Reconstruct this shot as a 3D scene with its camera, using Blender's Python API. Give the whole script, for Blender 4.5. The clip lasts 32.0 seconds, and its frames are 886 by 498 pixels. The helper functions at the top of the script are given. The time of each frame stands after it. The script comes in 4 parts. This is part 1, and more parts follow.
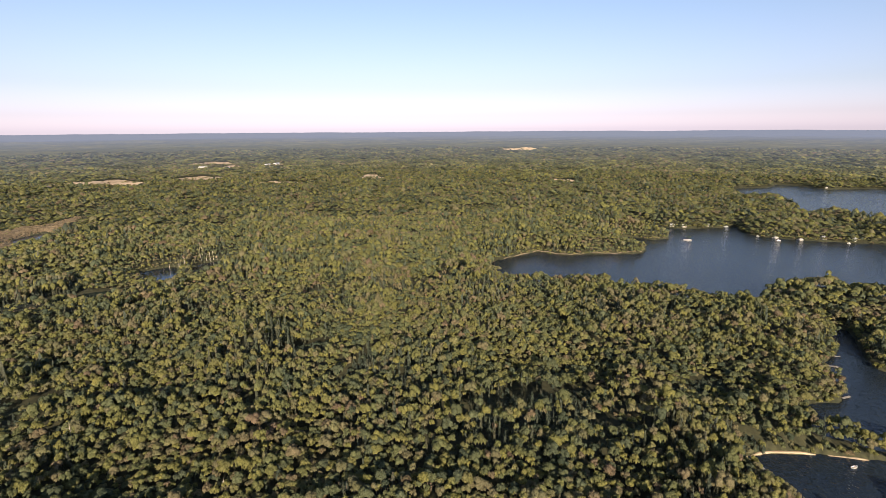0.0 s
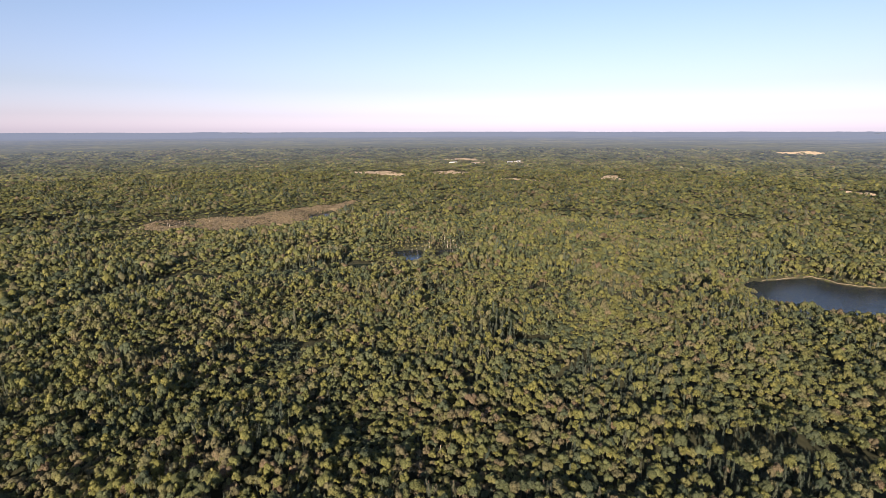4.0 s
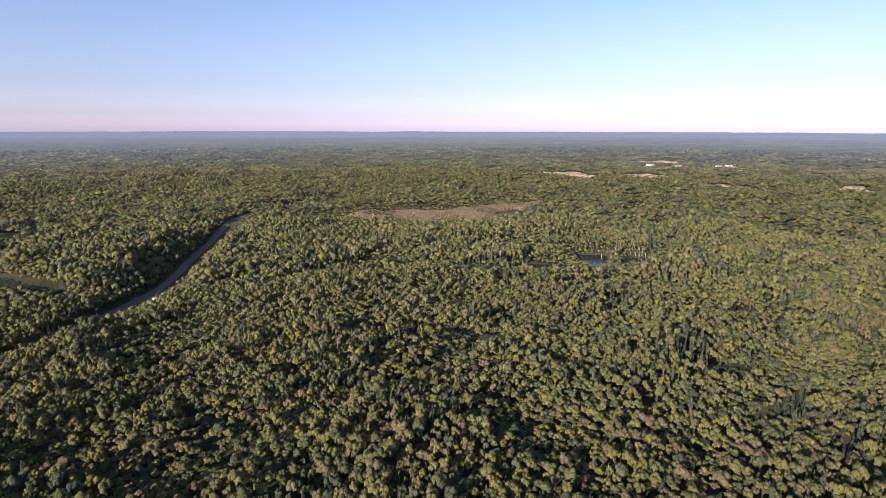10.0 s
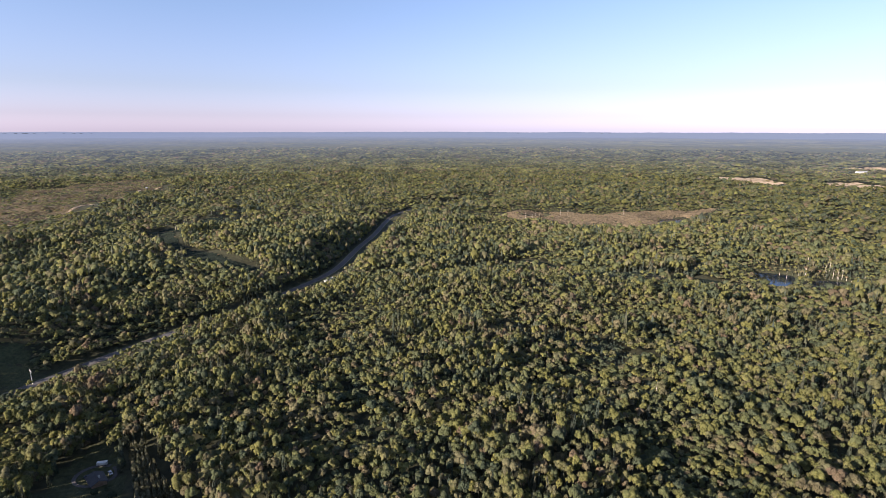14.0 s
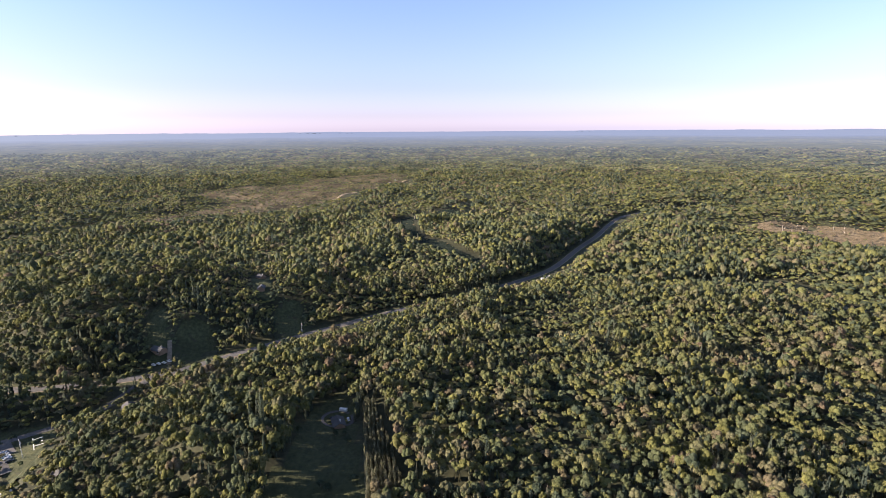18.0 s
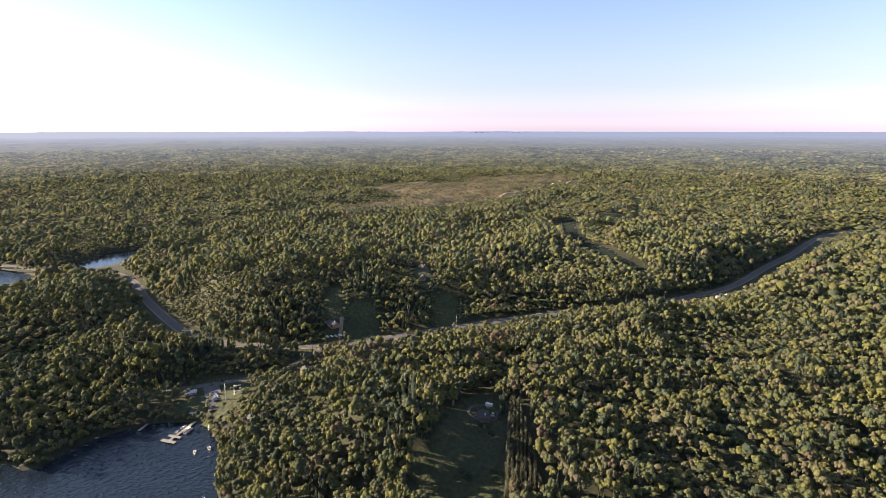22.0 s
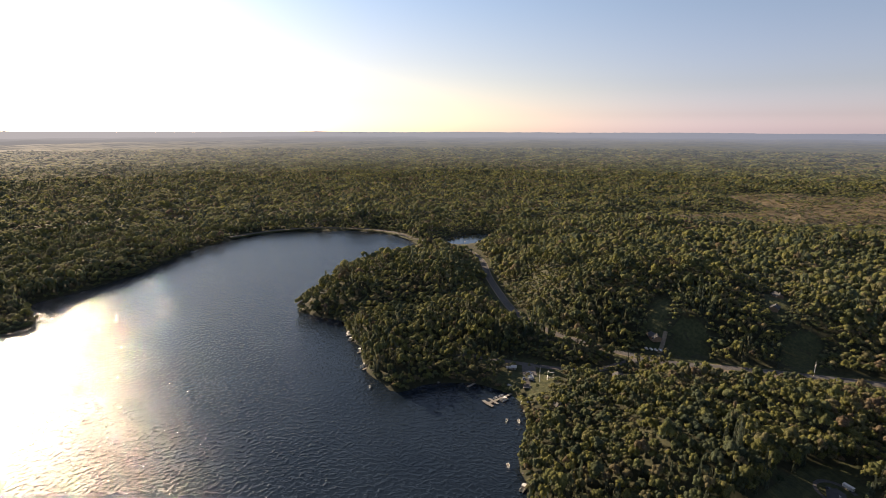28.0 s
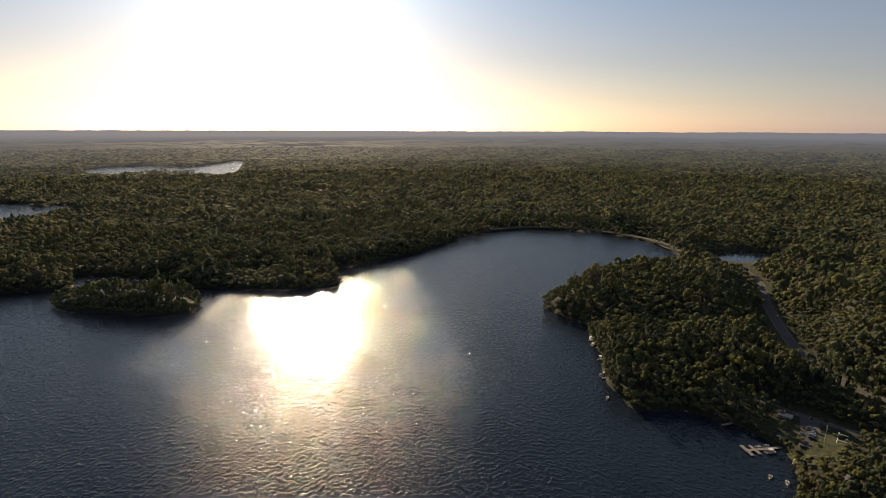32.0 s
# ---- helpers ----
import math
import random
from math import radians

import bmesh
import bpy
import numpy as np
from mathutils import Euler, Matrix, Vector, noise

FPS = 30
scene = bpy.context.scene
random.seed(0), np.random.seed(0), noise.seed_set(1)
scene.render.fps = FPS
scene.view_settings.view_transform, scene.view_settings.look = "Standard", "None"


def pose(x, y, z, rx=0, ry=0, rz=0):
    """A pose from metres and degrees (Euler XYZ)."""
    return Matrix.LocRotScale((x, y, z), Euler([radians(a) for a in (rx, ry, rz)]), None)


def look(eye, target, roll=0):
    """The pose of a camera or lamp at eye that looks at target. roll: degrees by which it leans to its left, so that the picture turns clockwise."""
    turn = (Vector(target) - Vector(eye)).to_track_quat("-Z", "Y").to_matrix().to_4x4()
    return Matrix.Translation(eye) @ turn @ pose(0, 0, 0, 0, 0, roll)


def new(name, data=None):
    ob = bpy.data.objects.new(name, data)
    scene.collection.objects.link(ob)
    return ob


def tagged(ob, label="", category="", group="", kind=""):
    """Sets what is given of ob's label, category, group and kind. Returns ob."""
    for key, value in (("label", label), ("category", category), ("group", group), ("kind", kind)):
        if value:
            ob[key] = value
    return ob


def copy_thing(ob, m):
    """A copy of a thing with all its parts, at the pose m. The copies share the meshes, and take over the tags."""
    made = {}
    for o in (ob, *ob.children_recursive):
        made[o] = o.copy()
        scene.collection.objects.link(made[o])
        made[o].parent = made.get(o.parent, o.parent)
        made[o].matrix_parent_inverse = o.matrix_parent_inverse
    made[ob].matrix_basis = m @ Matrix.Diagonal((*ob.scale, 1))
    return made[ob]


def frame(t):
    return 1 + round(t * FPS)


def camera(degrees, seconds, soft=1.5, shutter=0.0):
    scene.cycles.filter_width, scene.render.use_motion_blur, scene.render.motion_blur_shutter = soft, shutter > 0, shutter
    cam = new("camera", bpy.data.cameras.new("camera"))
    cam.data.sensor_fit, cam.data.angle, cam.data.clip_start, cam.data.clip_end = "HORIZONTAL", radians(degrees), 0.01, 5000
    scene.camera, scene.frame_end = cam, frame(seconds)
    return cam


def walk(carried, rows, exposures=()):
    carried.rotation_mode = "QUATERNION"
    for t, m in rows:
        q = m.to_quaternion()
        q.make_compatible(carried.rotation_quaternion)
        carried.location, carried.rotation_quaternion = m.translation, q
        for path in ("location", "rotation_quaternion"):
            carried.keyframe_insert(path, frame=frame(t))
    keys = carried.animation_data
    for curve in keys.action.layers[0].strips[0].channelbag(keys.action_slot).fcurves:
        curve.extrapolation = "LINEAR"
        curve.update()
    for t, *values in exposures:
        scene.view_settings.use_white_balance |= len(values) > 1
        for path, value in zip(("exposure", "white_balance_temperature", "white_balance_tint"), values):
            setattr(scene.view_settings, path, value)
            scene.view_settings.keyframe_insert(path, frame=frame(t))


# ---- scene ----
# ---------------------------------------------------------------- camera
EYE = 200.0            # flying height over the lake
cam = camera(81.7, 32.0, soft=0.6)


def facing(yaw, pitch, roll):
    """The drone hovers on one spot; yaw to the left from +y, in degrees."""
    a, p = radians(yaw), radians(pitch)
    eye = Vector((0, 0, EYE))
    ahead = Vector((-math.sin(a) * math.cos(p), math.cos(a) * math.cos(p), math.sin(p)))
    return look(eye, eye + 100 * ahead, roll)


# seconds, yaw, pitch, roll
TURN = (
    (0, 0.01, -13.16, -0.36), (0.5, 3.49, -13.17, -0.37), (1, 6.45, -13.17, -0.36), (1.5, 9.52, -13.17, -0.36),
    (2, 12.73, -13.18, -0.32), (2.5, 15.76, -13.18, -0.28), (3, 19.11, -13.17, -0.22), (3.5, 22.66, -13.16, -0.17),
    (4, 25.97, -13.14, -0.10), (4.5, 28.63, -13.12, -0.07), (6.5, 35.38, -13.11, -0.06), (7, 36.89, -13.11, -0.06),
    (7.5, 38.43, -13.11, -0.04), (8, 40.07, -13.13, -0.05), (8.5, 41.78, -13.14, -0.01), (9, 43.47, -13.15, 0.04),
    (9.5, 45.04, -13.16, 0.09), (10, 46.62, -13.17, 0.11), (10.5, 48.24, -13.18, 0.14), (11, 49.99, -13.18, 0.16),
    (11.5, 51.99, -13.19, 0.16), (12, 54.00, -13.18, 0.15), (12.5, 55.87, -13.17, 0.16), (13, 58.31, -13.15, 0.16),
    (13.5, 61.08, -13.12, 0.15), (14, 63.83, -13.12, 0.07), (14.5, 66.49, -13.12, -0.01), (16.5, 79.21, -13.14, -0.12),
    (17, 82.53, -13.16, -0.23), (17.5, 85.73, -13.18, -0.34), (18, 88.63, -13.19, -0.40), (18.5, 91.25, -13.19, -0.41),
    (19, 93.86, -13.18, -0.39), (19.5, 96.14, -13.17, -0.35), (20, 98.11, -13.17, -0.31), (20.5, 100.00, -13.17, -0.23),
    (21, 101.84, -13.16, -0.14), (21.5, 104.02, -13.17, -0.07), (22, 106.61, -13.18, -0.00), (22.5, 109.78, -13.19, 0.07),
    (23, 113.58, -13.20, 0.13), (23.5, 117.75, -13.20, 0.17), (24, 122.14, -13.19, 0.21), (24.5, 125.76, -13.17, 0.24),
    (25, 128.45, -13.16, 0.21), (25.5, 130.42, -13.14, 0.19), (27.5, 139.64, -13.13, 0.17), (28, 143.32, -13.13, 0.16),
    (28.5, 147.28, -13.12, 0.15), (29, 151.28, -13.13, 0.22), (29.5, 155.48, -13.14, 0.22), (30, 159.46, -13.15, 0.23),
    (30.5, 163.37, -13.17, 0.23), (31, 166.66, -13.20, 0.23), (31.5, 169.35, -13.22, 0.20), (32, 171.67, -13.23, 0.22),
)
EXPOSURE = [(0.0, 1.42, 6500, 14), (7.0, 1.5, 6100, 17), (14.0, 1.66, 5900, 18), (21.0, 2.05, 6150, 17), (25.0, 1.94, 6800, 17), (28.0, 1.27, 7000, 15),
            (32.0, 0.44, 7050, 13)]
walk(cam, [(t, facing(y, p, r)) for t, y, p, r in TURN], EXPOSURE)

# ---------------------------------------------------------------- world and sun
SUN_AZ, SUN_EL = 187.5, 19.5        # degrees: azimuth to the left from +y, elevation
world = bpy.data.worlds.new("sky")
scene.world = world
world.use_nodes = True
wn, wl = world.node_tree.nodes, world.node_tree.links
wn.clear()
sky = wn.new("ShaderNodeTexSky")
sky.sky_type = "NISHITA"
sky.sun_disc = False
sky.sun_elevation = radians(SUN_EL)
sky.sun_rotation = radians(-SUN_AZ)
sky.altitude, sky.air_density, sky.dust_density, sky.ozone_density = 200, 1.0, 0.9, 2.0
wbg, wout = wn.new("ShaderNodeBackground"), wn.new("ShaderNodeOutputWorld")
wbg.inputs["Strength"].default_value = 0.06
# evening haze: a paler sky, lilac low down and clear blue higher up
pale = wn.new("ShaderNodeHueSaturation")
pale.inputs["Saturation"].default_value = 0.64
wl.new(sky.outputs["Color"], pale.inputs["Color"])
upward, parts3, hazes = wn.new("ShaderNodeTexCoord"), wn.new("ShaderNodeSeparateXYZ"), wn.new("ShaderNodeValToRGB")
wl.new(upward.outputs["Generated"], parts3.inputs[0])
wl.new(parts3.outputs["Z"], hazes.inputs[0])
for p, c in ((0.025, (1.02, 0.93, 1.20)), (0.07, (0.86, 0.84, 1.00)), (0.2, (0.74, 0.84, 1.00))):
    hazes.color_ramp.elements.new(p).color = (*c, 1)
hazes.color_ramp.elements[0].color = (1.42, 1.26, 1.66, 1)
hazes.color_ramp.elements.new(0.32).color = (0.70, 0.83, 1.01, 1)
hazes.color_ramp.elements[-1].color = (1.12, 1.10, 1.10, 1)
hazy = wn.new("ShaderNodeMixRGB")
hazy.blend_type = "MULTIPLY"
hazy.inputs["Fac"].default_value = 1.0
wl.new(pale.outputs["Color"], hazy.inputs["Color1"])
# warmer, creamier haze on the sun's side
warm, side, toward, both_hazes = wn.new("ShaderNodeValToRGB"), wn.new("ShaderNodeVectorMath"), wn.new("ShaderNodeMapRange"), wn.new("ShaderNodeMixRGB")
wl.new(parts3.outputs["Z"], warm.inputs[0])
for p, c in ((0.05, (1.08, 0.97, 0.90)), (0.12, (0.88, 0.87, 0.90)), (0.25, (0.68, 0.85, 1.05))):
    warm.color_ramp.elements.new(p).color = (*c, 1)
warm.color_ramp.elements[0].color = (1.32, 1.12, 1.00, 1)
warm.color_ramp.elements[-1].color = (0.98, 1.08, 1.16, 1)
side.operation = "DOT_PRODUCT"
side.inputs[1].default_value = (-math.sin(radians(SUN_AZ)), math.cos(radians(SUN_AZ)), 0)
wl.new(upward.outputs["Generated"], side.inputs[0])
toward.inputs["From Min"].default_value, toward.inputs["From Max"].default_value = 0.25, 0.85
toward.interpolation_type = "SMOOTHSTEP"
wl.new(side.outputs["Value"], toward.inputs["Value"])
wl.new(toward.outputs[0], both_hazes.inputs["Fac"])
wl.new(hazes.outputs["Color"], both_hazes.inputs["Color1"])
wl.new(warm.outputs["Color"], both_hazes.inputs["Color2"])
wl.new(both_hazes.outputs["Color"], hazy.inputs["Color2"])
wl.new(hazy.outputs["Color"], wbg.inputs["Color"])
wl.new(wbg.outputs["Background"], wout.inputs["Surface"])

lamp = bpy.data.lights.new("sun", "SUN")
lamp.energy, lamp.angle, lamp.color = 5.0, radians(0.6), (1.0, 0.80, 0.55)
sun = new("sun", lamp)
sa, se = radians(SUN_AZ), radians(SUN_EL)
to_sun = Vector((-math.sin(sa) * math.cos(se), math.cos(sa) * math.cos(se), math.sin(se)))
sun.matrix_world = look(to_sun * 900 + Vector((0, 0, EYE)), (0, 0, EYE))


# ---------------------------------------------------------------- materials
def material(name):
    m = bpy.data.materials.new(name)
    m.use_nodes = True
    nt = m.node_tree
    return m, nt, nt.nodes["Principled BSDF"]


def node(nt, kind, **values):
    n = nt.nodes.new(kind)
    for key, value in values.items():
        n.inputs[key].default_value = value
    return n


def ramp(nt, source, stops):
    n = nt.nodes.new("ShaderNodeValToRGB")
    while len(n.color_ramp.elements) < len(stops):
        n.color_ramp.elements.new(0.5)
    for e, (p, c) in zip(n.color_ramp.elements, stops):
        e.position, e.color = p, (*c, 1)
    nt.links.new(source, n.inputs[0])
    return n.outputs["Color"]


def coords(nt, uv=False):
    n = nt.nodes.new("ShaderNodeTexCoord")
    return n.outputs["UV" if uv else "Object"]


def noise_of(nt, vector, scale, detail=4.0, rough=0.55):
    n = node(nt, "ShaderNodeTexNoise", Scale=scale, Detail=detail, Roughness=rough)
    nt.links.new(vector, n.inputs["Vector"])
    return n.outputs["Fac"]


def mixed(nt, a, b, fac, how="MIX"):
    n = nt.nodes.new("ShaderNodeMixRGB")
    n.blend_type = how
    for socket, value in zip(("Fac", "Color1", "Color2"), (fac, a, b)):
        if isinstance(value, (int, float)):
            n.inputs[socket].default_value = value
        elif isinstance(value, tuple):
            n.inputs[socket].default_value = (*value, 1)
        else:
            nt.links.new(value, n.inputs[socket])
    return n.outputs["Color"]


def bumped(nt, bsdf, height, strength, distance):
    n = node(nt, "ShaderNodeBump", Strength=strength, Distance=distance)
    nt.links.new(height, n.inputs["Height"])
    nt.links.new(n.outputs["Normal"], bsdf.inputs["Normal"])


def grainy(name, dark, light, scale, rough=0.9, bump=0.0, stain=0.05, uv=False, metal=0.0):
    """A surface with fine grain and wide stains."""
    m, nt, b = material(name)
    c = coords(nt, uv)
    fine, wide = noise_of(nt, c, scale, 6), noise_of(nt, c, scale * stain, 3)
    col = ramp(nt, fine, ((0.3, dark), (0.7, light)))
    col = mixed(nt, col, tuple(0.6 * v for v in dark), ramp(nt, wide, ((0.45, (0, 0, 0)), (0.75, (0.6, 0.6, 0.6)))))
    nt.links.new(col, b.inputs["Base Color"])
    b.inputs["Roughness"].default_value = rough
    b.inputs["Metallic"].default_value = metal
    b.inputs["Specular IOR Level"].default_value = 0.25
    if bump:
        bumped(nt, b, fine, bump, 1.0 / scale)
    return m


def foliage(name, stops, uv=False, haze=0.0, thin=0.36, reach=14000.0, bend=0.8):
    """Leaves: each tree has its own hue (tint), each spray of leaves its own shade."""
    m, nt, b = material(name)
    tint = nt.nodes.new("ShaderNodeAttribute")
    tint.attribute_name = "tint"
    geo = nt.nodes.new("ShaderNodeNewGeometry")
    c = coords(nt, uv)
    stand = noise_of(nt, c, 0.0014 if haze else 0.011, 6 if haze else 4, 0.6)
    add = nt.nodes.new("ShaderNodeMath")
    add.operation = "MULTIPLY_ADD"
    nt.links.new(stand, add.inputs[0])
    add.inputs[1].default_value = 0.9
    nt.links.new(tint.outputs["Fac"], add.inputs[2])
    half = nt.nodes.new("ShaderNodeMath")
    half.operation = "MULTIPLY_ADD"
    nt.links.new(add.outputs[0], half.inputs[0])
    half.inputs[1].default_value, half.inputs[2].default_value = 0.95, -0.4
    col = ramp(nt, half.outputs[0], stops)
    spray = noise_of(nt, c, 0.006 if haze else 1.5, 5, 0.8)
    col = mixed(nt, col, (0.030, 0.038, 0.020), ramp(nt, spray, ((0.38, (0.7, 0.7, 0.7)), (0.58, (0, 0, 0)))))
    isl = ramp(nt, geo.outputs["Random Per Island"], ((0.0, (0.92, 0.92, 0.92)), (1.0, (1.40, 1.37, 1.34))))
    col = mixed(nt, col, isl, 1.0, "MULTIPLY")
    nt.links.new(col, b.inputs["Base Color"])
    b.inputs["Roughness"].default_value = 0.85
    b.inputs["Specular IOR Level"].default_value = 0.03
    bumped(nt, b, noise_of(nt, c, 1.1, 5, 0.75), 0.3 if haze else 1.0, 1.2)
    # leaves let some light through
    glow, mixer = nt.nodes.new("ShaderNodeBsdfTranslucent"), nt.nodes.new("ShaderNodeMixShader")
    mixer.inputs[0].default_value = thin
    nt.links.new(mixed(nt, col, (1.08, 1.06, 0.86), 1.0, "MULTIPLY"), glow.inputs["Color"])
    nt.links.new(b.outputs[0], mixer.inputs[1])
    nt.links.new(glow.outputs[0], mixer.inputs[2])
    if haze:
        # evening haze painted onto far country: a glow mixed in, more with distance
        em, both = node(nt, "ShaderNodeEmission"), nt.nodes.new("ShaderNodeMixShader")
        # the painted glow is brighter towards the sun
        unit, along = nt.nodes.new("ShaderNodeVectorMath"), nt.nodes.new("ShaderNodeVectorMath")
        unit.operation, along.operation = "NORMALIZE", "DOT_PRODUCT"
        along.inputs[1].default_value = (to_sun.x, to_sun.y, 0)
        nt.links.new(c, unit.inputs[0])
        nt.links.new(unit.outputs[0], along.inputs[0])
        air_glow = ramp(nt, along.outputs["Value"], ((0.0, (0.112, 0.126, 0.168)), (0.35, (0.136, 0.148, 0.182)), (0.75, (0.165, 0.172, 0.195)), (1.0, (0.235, 0.225, 0.23))))
        nt.links.new(air_glow, em.inputs["Color"])
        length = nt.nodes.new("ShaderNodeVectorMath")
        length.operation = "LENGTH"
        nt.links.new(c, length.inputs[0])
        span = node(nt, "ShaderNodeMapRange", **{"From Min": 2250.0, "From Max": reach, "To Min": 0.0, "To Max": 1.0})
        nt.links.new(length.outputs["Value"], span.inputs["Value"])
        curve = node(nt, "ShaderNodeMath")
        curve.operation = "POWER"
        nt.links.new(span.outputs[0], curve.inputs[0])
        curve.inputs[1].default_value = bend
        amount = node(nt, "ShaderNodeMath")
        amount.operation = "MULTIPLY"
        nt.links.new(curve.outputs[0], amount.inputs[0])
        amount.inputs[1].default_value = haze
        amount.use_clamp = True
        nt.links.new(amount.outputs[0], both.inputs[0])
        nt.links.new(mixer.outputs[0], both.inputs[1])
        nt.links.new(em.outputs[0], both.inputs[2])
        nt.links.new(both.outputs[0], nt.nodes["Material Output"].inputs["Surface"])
    else:
        nt.links.new(mixer.outputs[0], nt.nodes["Material Output"].inputs["Surface"])
    return m


GREENS = ((0.0, (0.054, 0.074, 0.054)), (0.20, (0.090, 0.110, 0.072)), (0.40, (0.122, 0.138, 0.066)), (0.56, (0.182, 0.182, 0.062)),
          (0.70, (0.150, 0.150, 0.088)), (0.86, (0.166, 0.144, 0.092)), (1.0, (0.166, 0.126, 0.092)))
FIRS = ((0.0, (0.048, 0.068, 0.062)), (0.5, (0.082, 0.098, 0.080)), (1.0, (0.126, 0.124, 0.090)))
leaf_mat = foliage("broadleaf_foliage", GREENS)
needle_mat = foliage("needle_foliage", FIRS)
SHADED_CANOPY = tuple((p, tuple(0.48 * v for v in c)) for p, c in GREENS)      # leaf and gap together: the gaps' shade put into darker greens
far_mat = foliage("hazed_canopy", SHADED_CANOPY, uv=True, haze=0.9, thin=0.04)
far_leaf, far_needle = (foliage(n, s, haze=0.9, thin=0.3, reach=6800.0, bend=1.2) for n, s in (("hazed_leaves", GREENS), ("hazed_needles", FIRS)))
bark_mat = grainy("bark", (0.07, 0.055, 0.042), (0.22, 0.18, 0.14), 4.0, bump=0.5)
floor_mat = grainy("forest_floor", (0.020, 0.024, 0.014), (0.055, 0.056, 0.030), 0.25, uv=True)
grass_mat = grainy("meadow_grass", (0.024, 0.033, 0.015), (0.066, 0.070, 0.030), 0.35, bump=0.4)
# wet bog ground; its near-black tone also carries the shade of the trees
bog_mat = grainy("bog", (0.012, 0.018, 0.016), (0.032, 0.040, 0.032), 0.3, bump=0.3)
bog_mat.node_tree.nodes["Principled BSDF"].inputs["Specular IOR Level"].default_value = 0.0
marsh_mat = grainy("marsh_reeds", (0.10, 0.080, 0.050), (0.22, 0.172, 0.108), 0.12, bump=0.6)
heath_mat = grainy("heath_ground", (0.060, 0.052, 0.030), (0.150, 0.115, 0.070), 0.06, bump=0.3, stain=0.2)
soil_mat = grainy("sandy_soil", (0.24, 0.19, 0.13), (0.46, 0.37, 0.27), 0.05)
asphalt_mat = grainy("asphalt", (0.060, 0.058, 0.060), (0.120, 0.116, 0.116), 0.6)
gravel_mat = grainy("gravel_shoulder", (0.12, 0.10, 0.075), (0.25, 0.205, 0.155), 0.5)


def water(name, swell):
    m, nt, b = material(name)
    c = coords(nt)
    wide = noise_of(nt, c, 0.02, 3)
    nt.links.new(ramp(nt, wide, ((0.3, (0.006, 0.011, 0.019)), (0.7, (0.011, 0.018, 0.028)))), b.inputs["Base Color"])
    b.inputs["IOR"].default_value = 1.32
    b.inputs["Roughness"].default_value = 0.075
    stretch = node(nt, "ShaderNodeMapping", Rotation=(0, 0, 0.5), Scale=(1.0, 0.6, 1.0))
    nt.links.new(c, stretch.inputs["Vector"])
    ripples = noise_of(nt, stretch.outputs[0], 0.55, 1.0, 0.5)
    gusts = ramp(nt, noise_of(nt, c, 0.33, 2), ((0.45, (0.34, 0.34, 0.34)), (0.68, (1, 1, 1))))
    bumped(nt, b, mixed(nt, ripples, gusts, 1.0, "MULTIPLY"), 1.0, swell)
    return m


water_mat, pond_mat = water("lake_water", 0.68), water("pond_water", 0.08)


# ---------------------------------------------------------------- the plan (metres, from under the drone)
def curve_through(points, closed, step=8.0):
    """A rounded line through the corners of the plan."""
    p = np.array(points, float)
    n = len(p)
    out = []
    for i in range(n if closed else n - 1):
        idx = [(i + k) % n if closed else min(max(i + k, 0), n - 1) for k in (-1, 0, 1, 2)]
        a, b, c, d = p[idx]
        m = max(2, int(np.linalg.norm(c - b) / step))
        t = np.arange(m)[:, None] / m
        out.append(0.5 * (2 * b + (c - a) * t + (2 * a - 5 * b + 4 * c - d) * t ** 2 + (3 * b - a - 3 * c + d) * t ** 3))
    if not closed:
        out.append(p[-1:])
    return np.concatenate(out)


def ragged(line, amount, seed):
    r = np.random.RandomState(seed)
    return line + r.normal(0, amount, line.shape)


LAKE_WEST = [(-183, -166), (-197, -187), (-214, -203), (-239, -221), (-247, -234), (-258, -250), (-254, -274), (-240, -296),
             (-211, -312), (-190, -312), (-186, -340), (-189, -367), (-203, -401), (-213, -444), (-221, -477), (-206, -509),
             (-196, -536), (-212, -560), (-238, -582), (-290, -632), (-350, -665), (-402, -672), (-462, -690), (-496, -740),
             (-503, -834), (-470, -908), (-401, -965), (-338, -990), (-262, -985), (-195, -950), (-141, -900), (-82, -828),
             (-24, -783), (20, -755), (50, -733), (43, -655), (112, -647), (228, -670), (278, -715), (369, -744), (401, -737),
             (378, -682), (457, -672), (600, -600), (640, -250), (430, -90), (160, -90), (-90, -120)]
ISLAND = [(368, -625), (345, -602), (281, -577), (219, -567), (197, -581), (196, -598), (220, -626), (275, -640), (340, -640)]
LAKE_NORTH = [(77, 765), (109, 793), (151, 826), (163, 826), (198, 806), (245, 812), (292, 815), (327, 818), (349, 867),
              (330, 895), (307, 935), (357, 944), (381, 923), (412, 927), (427, 957), (399, 997), (406, 1071), (439, 1070),
              (470, 1030), (524, 1023), (601, 1039), (588, 991), (593, 947), (636, 915), (716, 884), (780, 860), (900, 760),
              (760, 520), (517, 571), (490, 607), (470, 622), (405, 606), (362, 560), (331, 552), (303, 573), (280, 596),
              (222, 609), (201, 635), (162, 655), (121, 637), (80, 632), (60, 690)]
LAKE_FAR_NORTH = [(971, 1704), (1054, 1733), (1131, 1764), (1189, 1834), (1245, 1775), (1260, 1688), (1368, 1683), (1460, 1663),
                  (1560, 1400), (1250, 960), (906, 1031), (929, 1163), (890, 1190), (824, 1143), (879, 1283), (940, 1449), (868, 1492)]
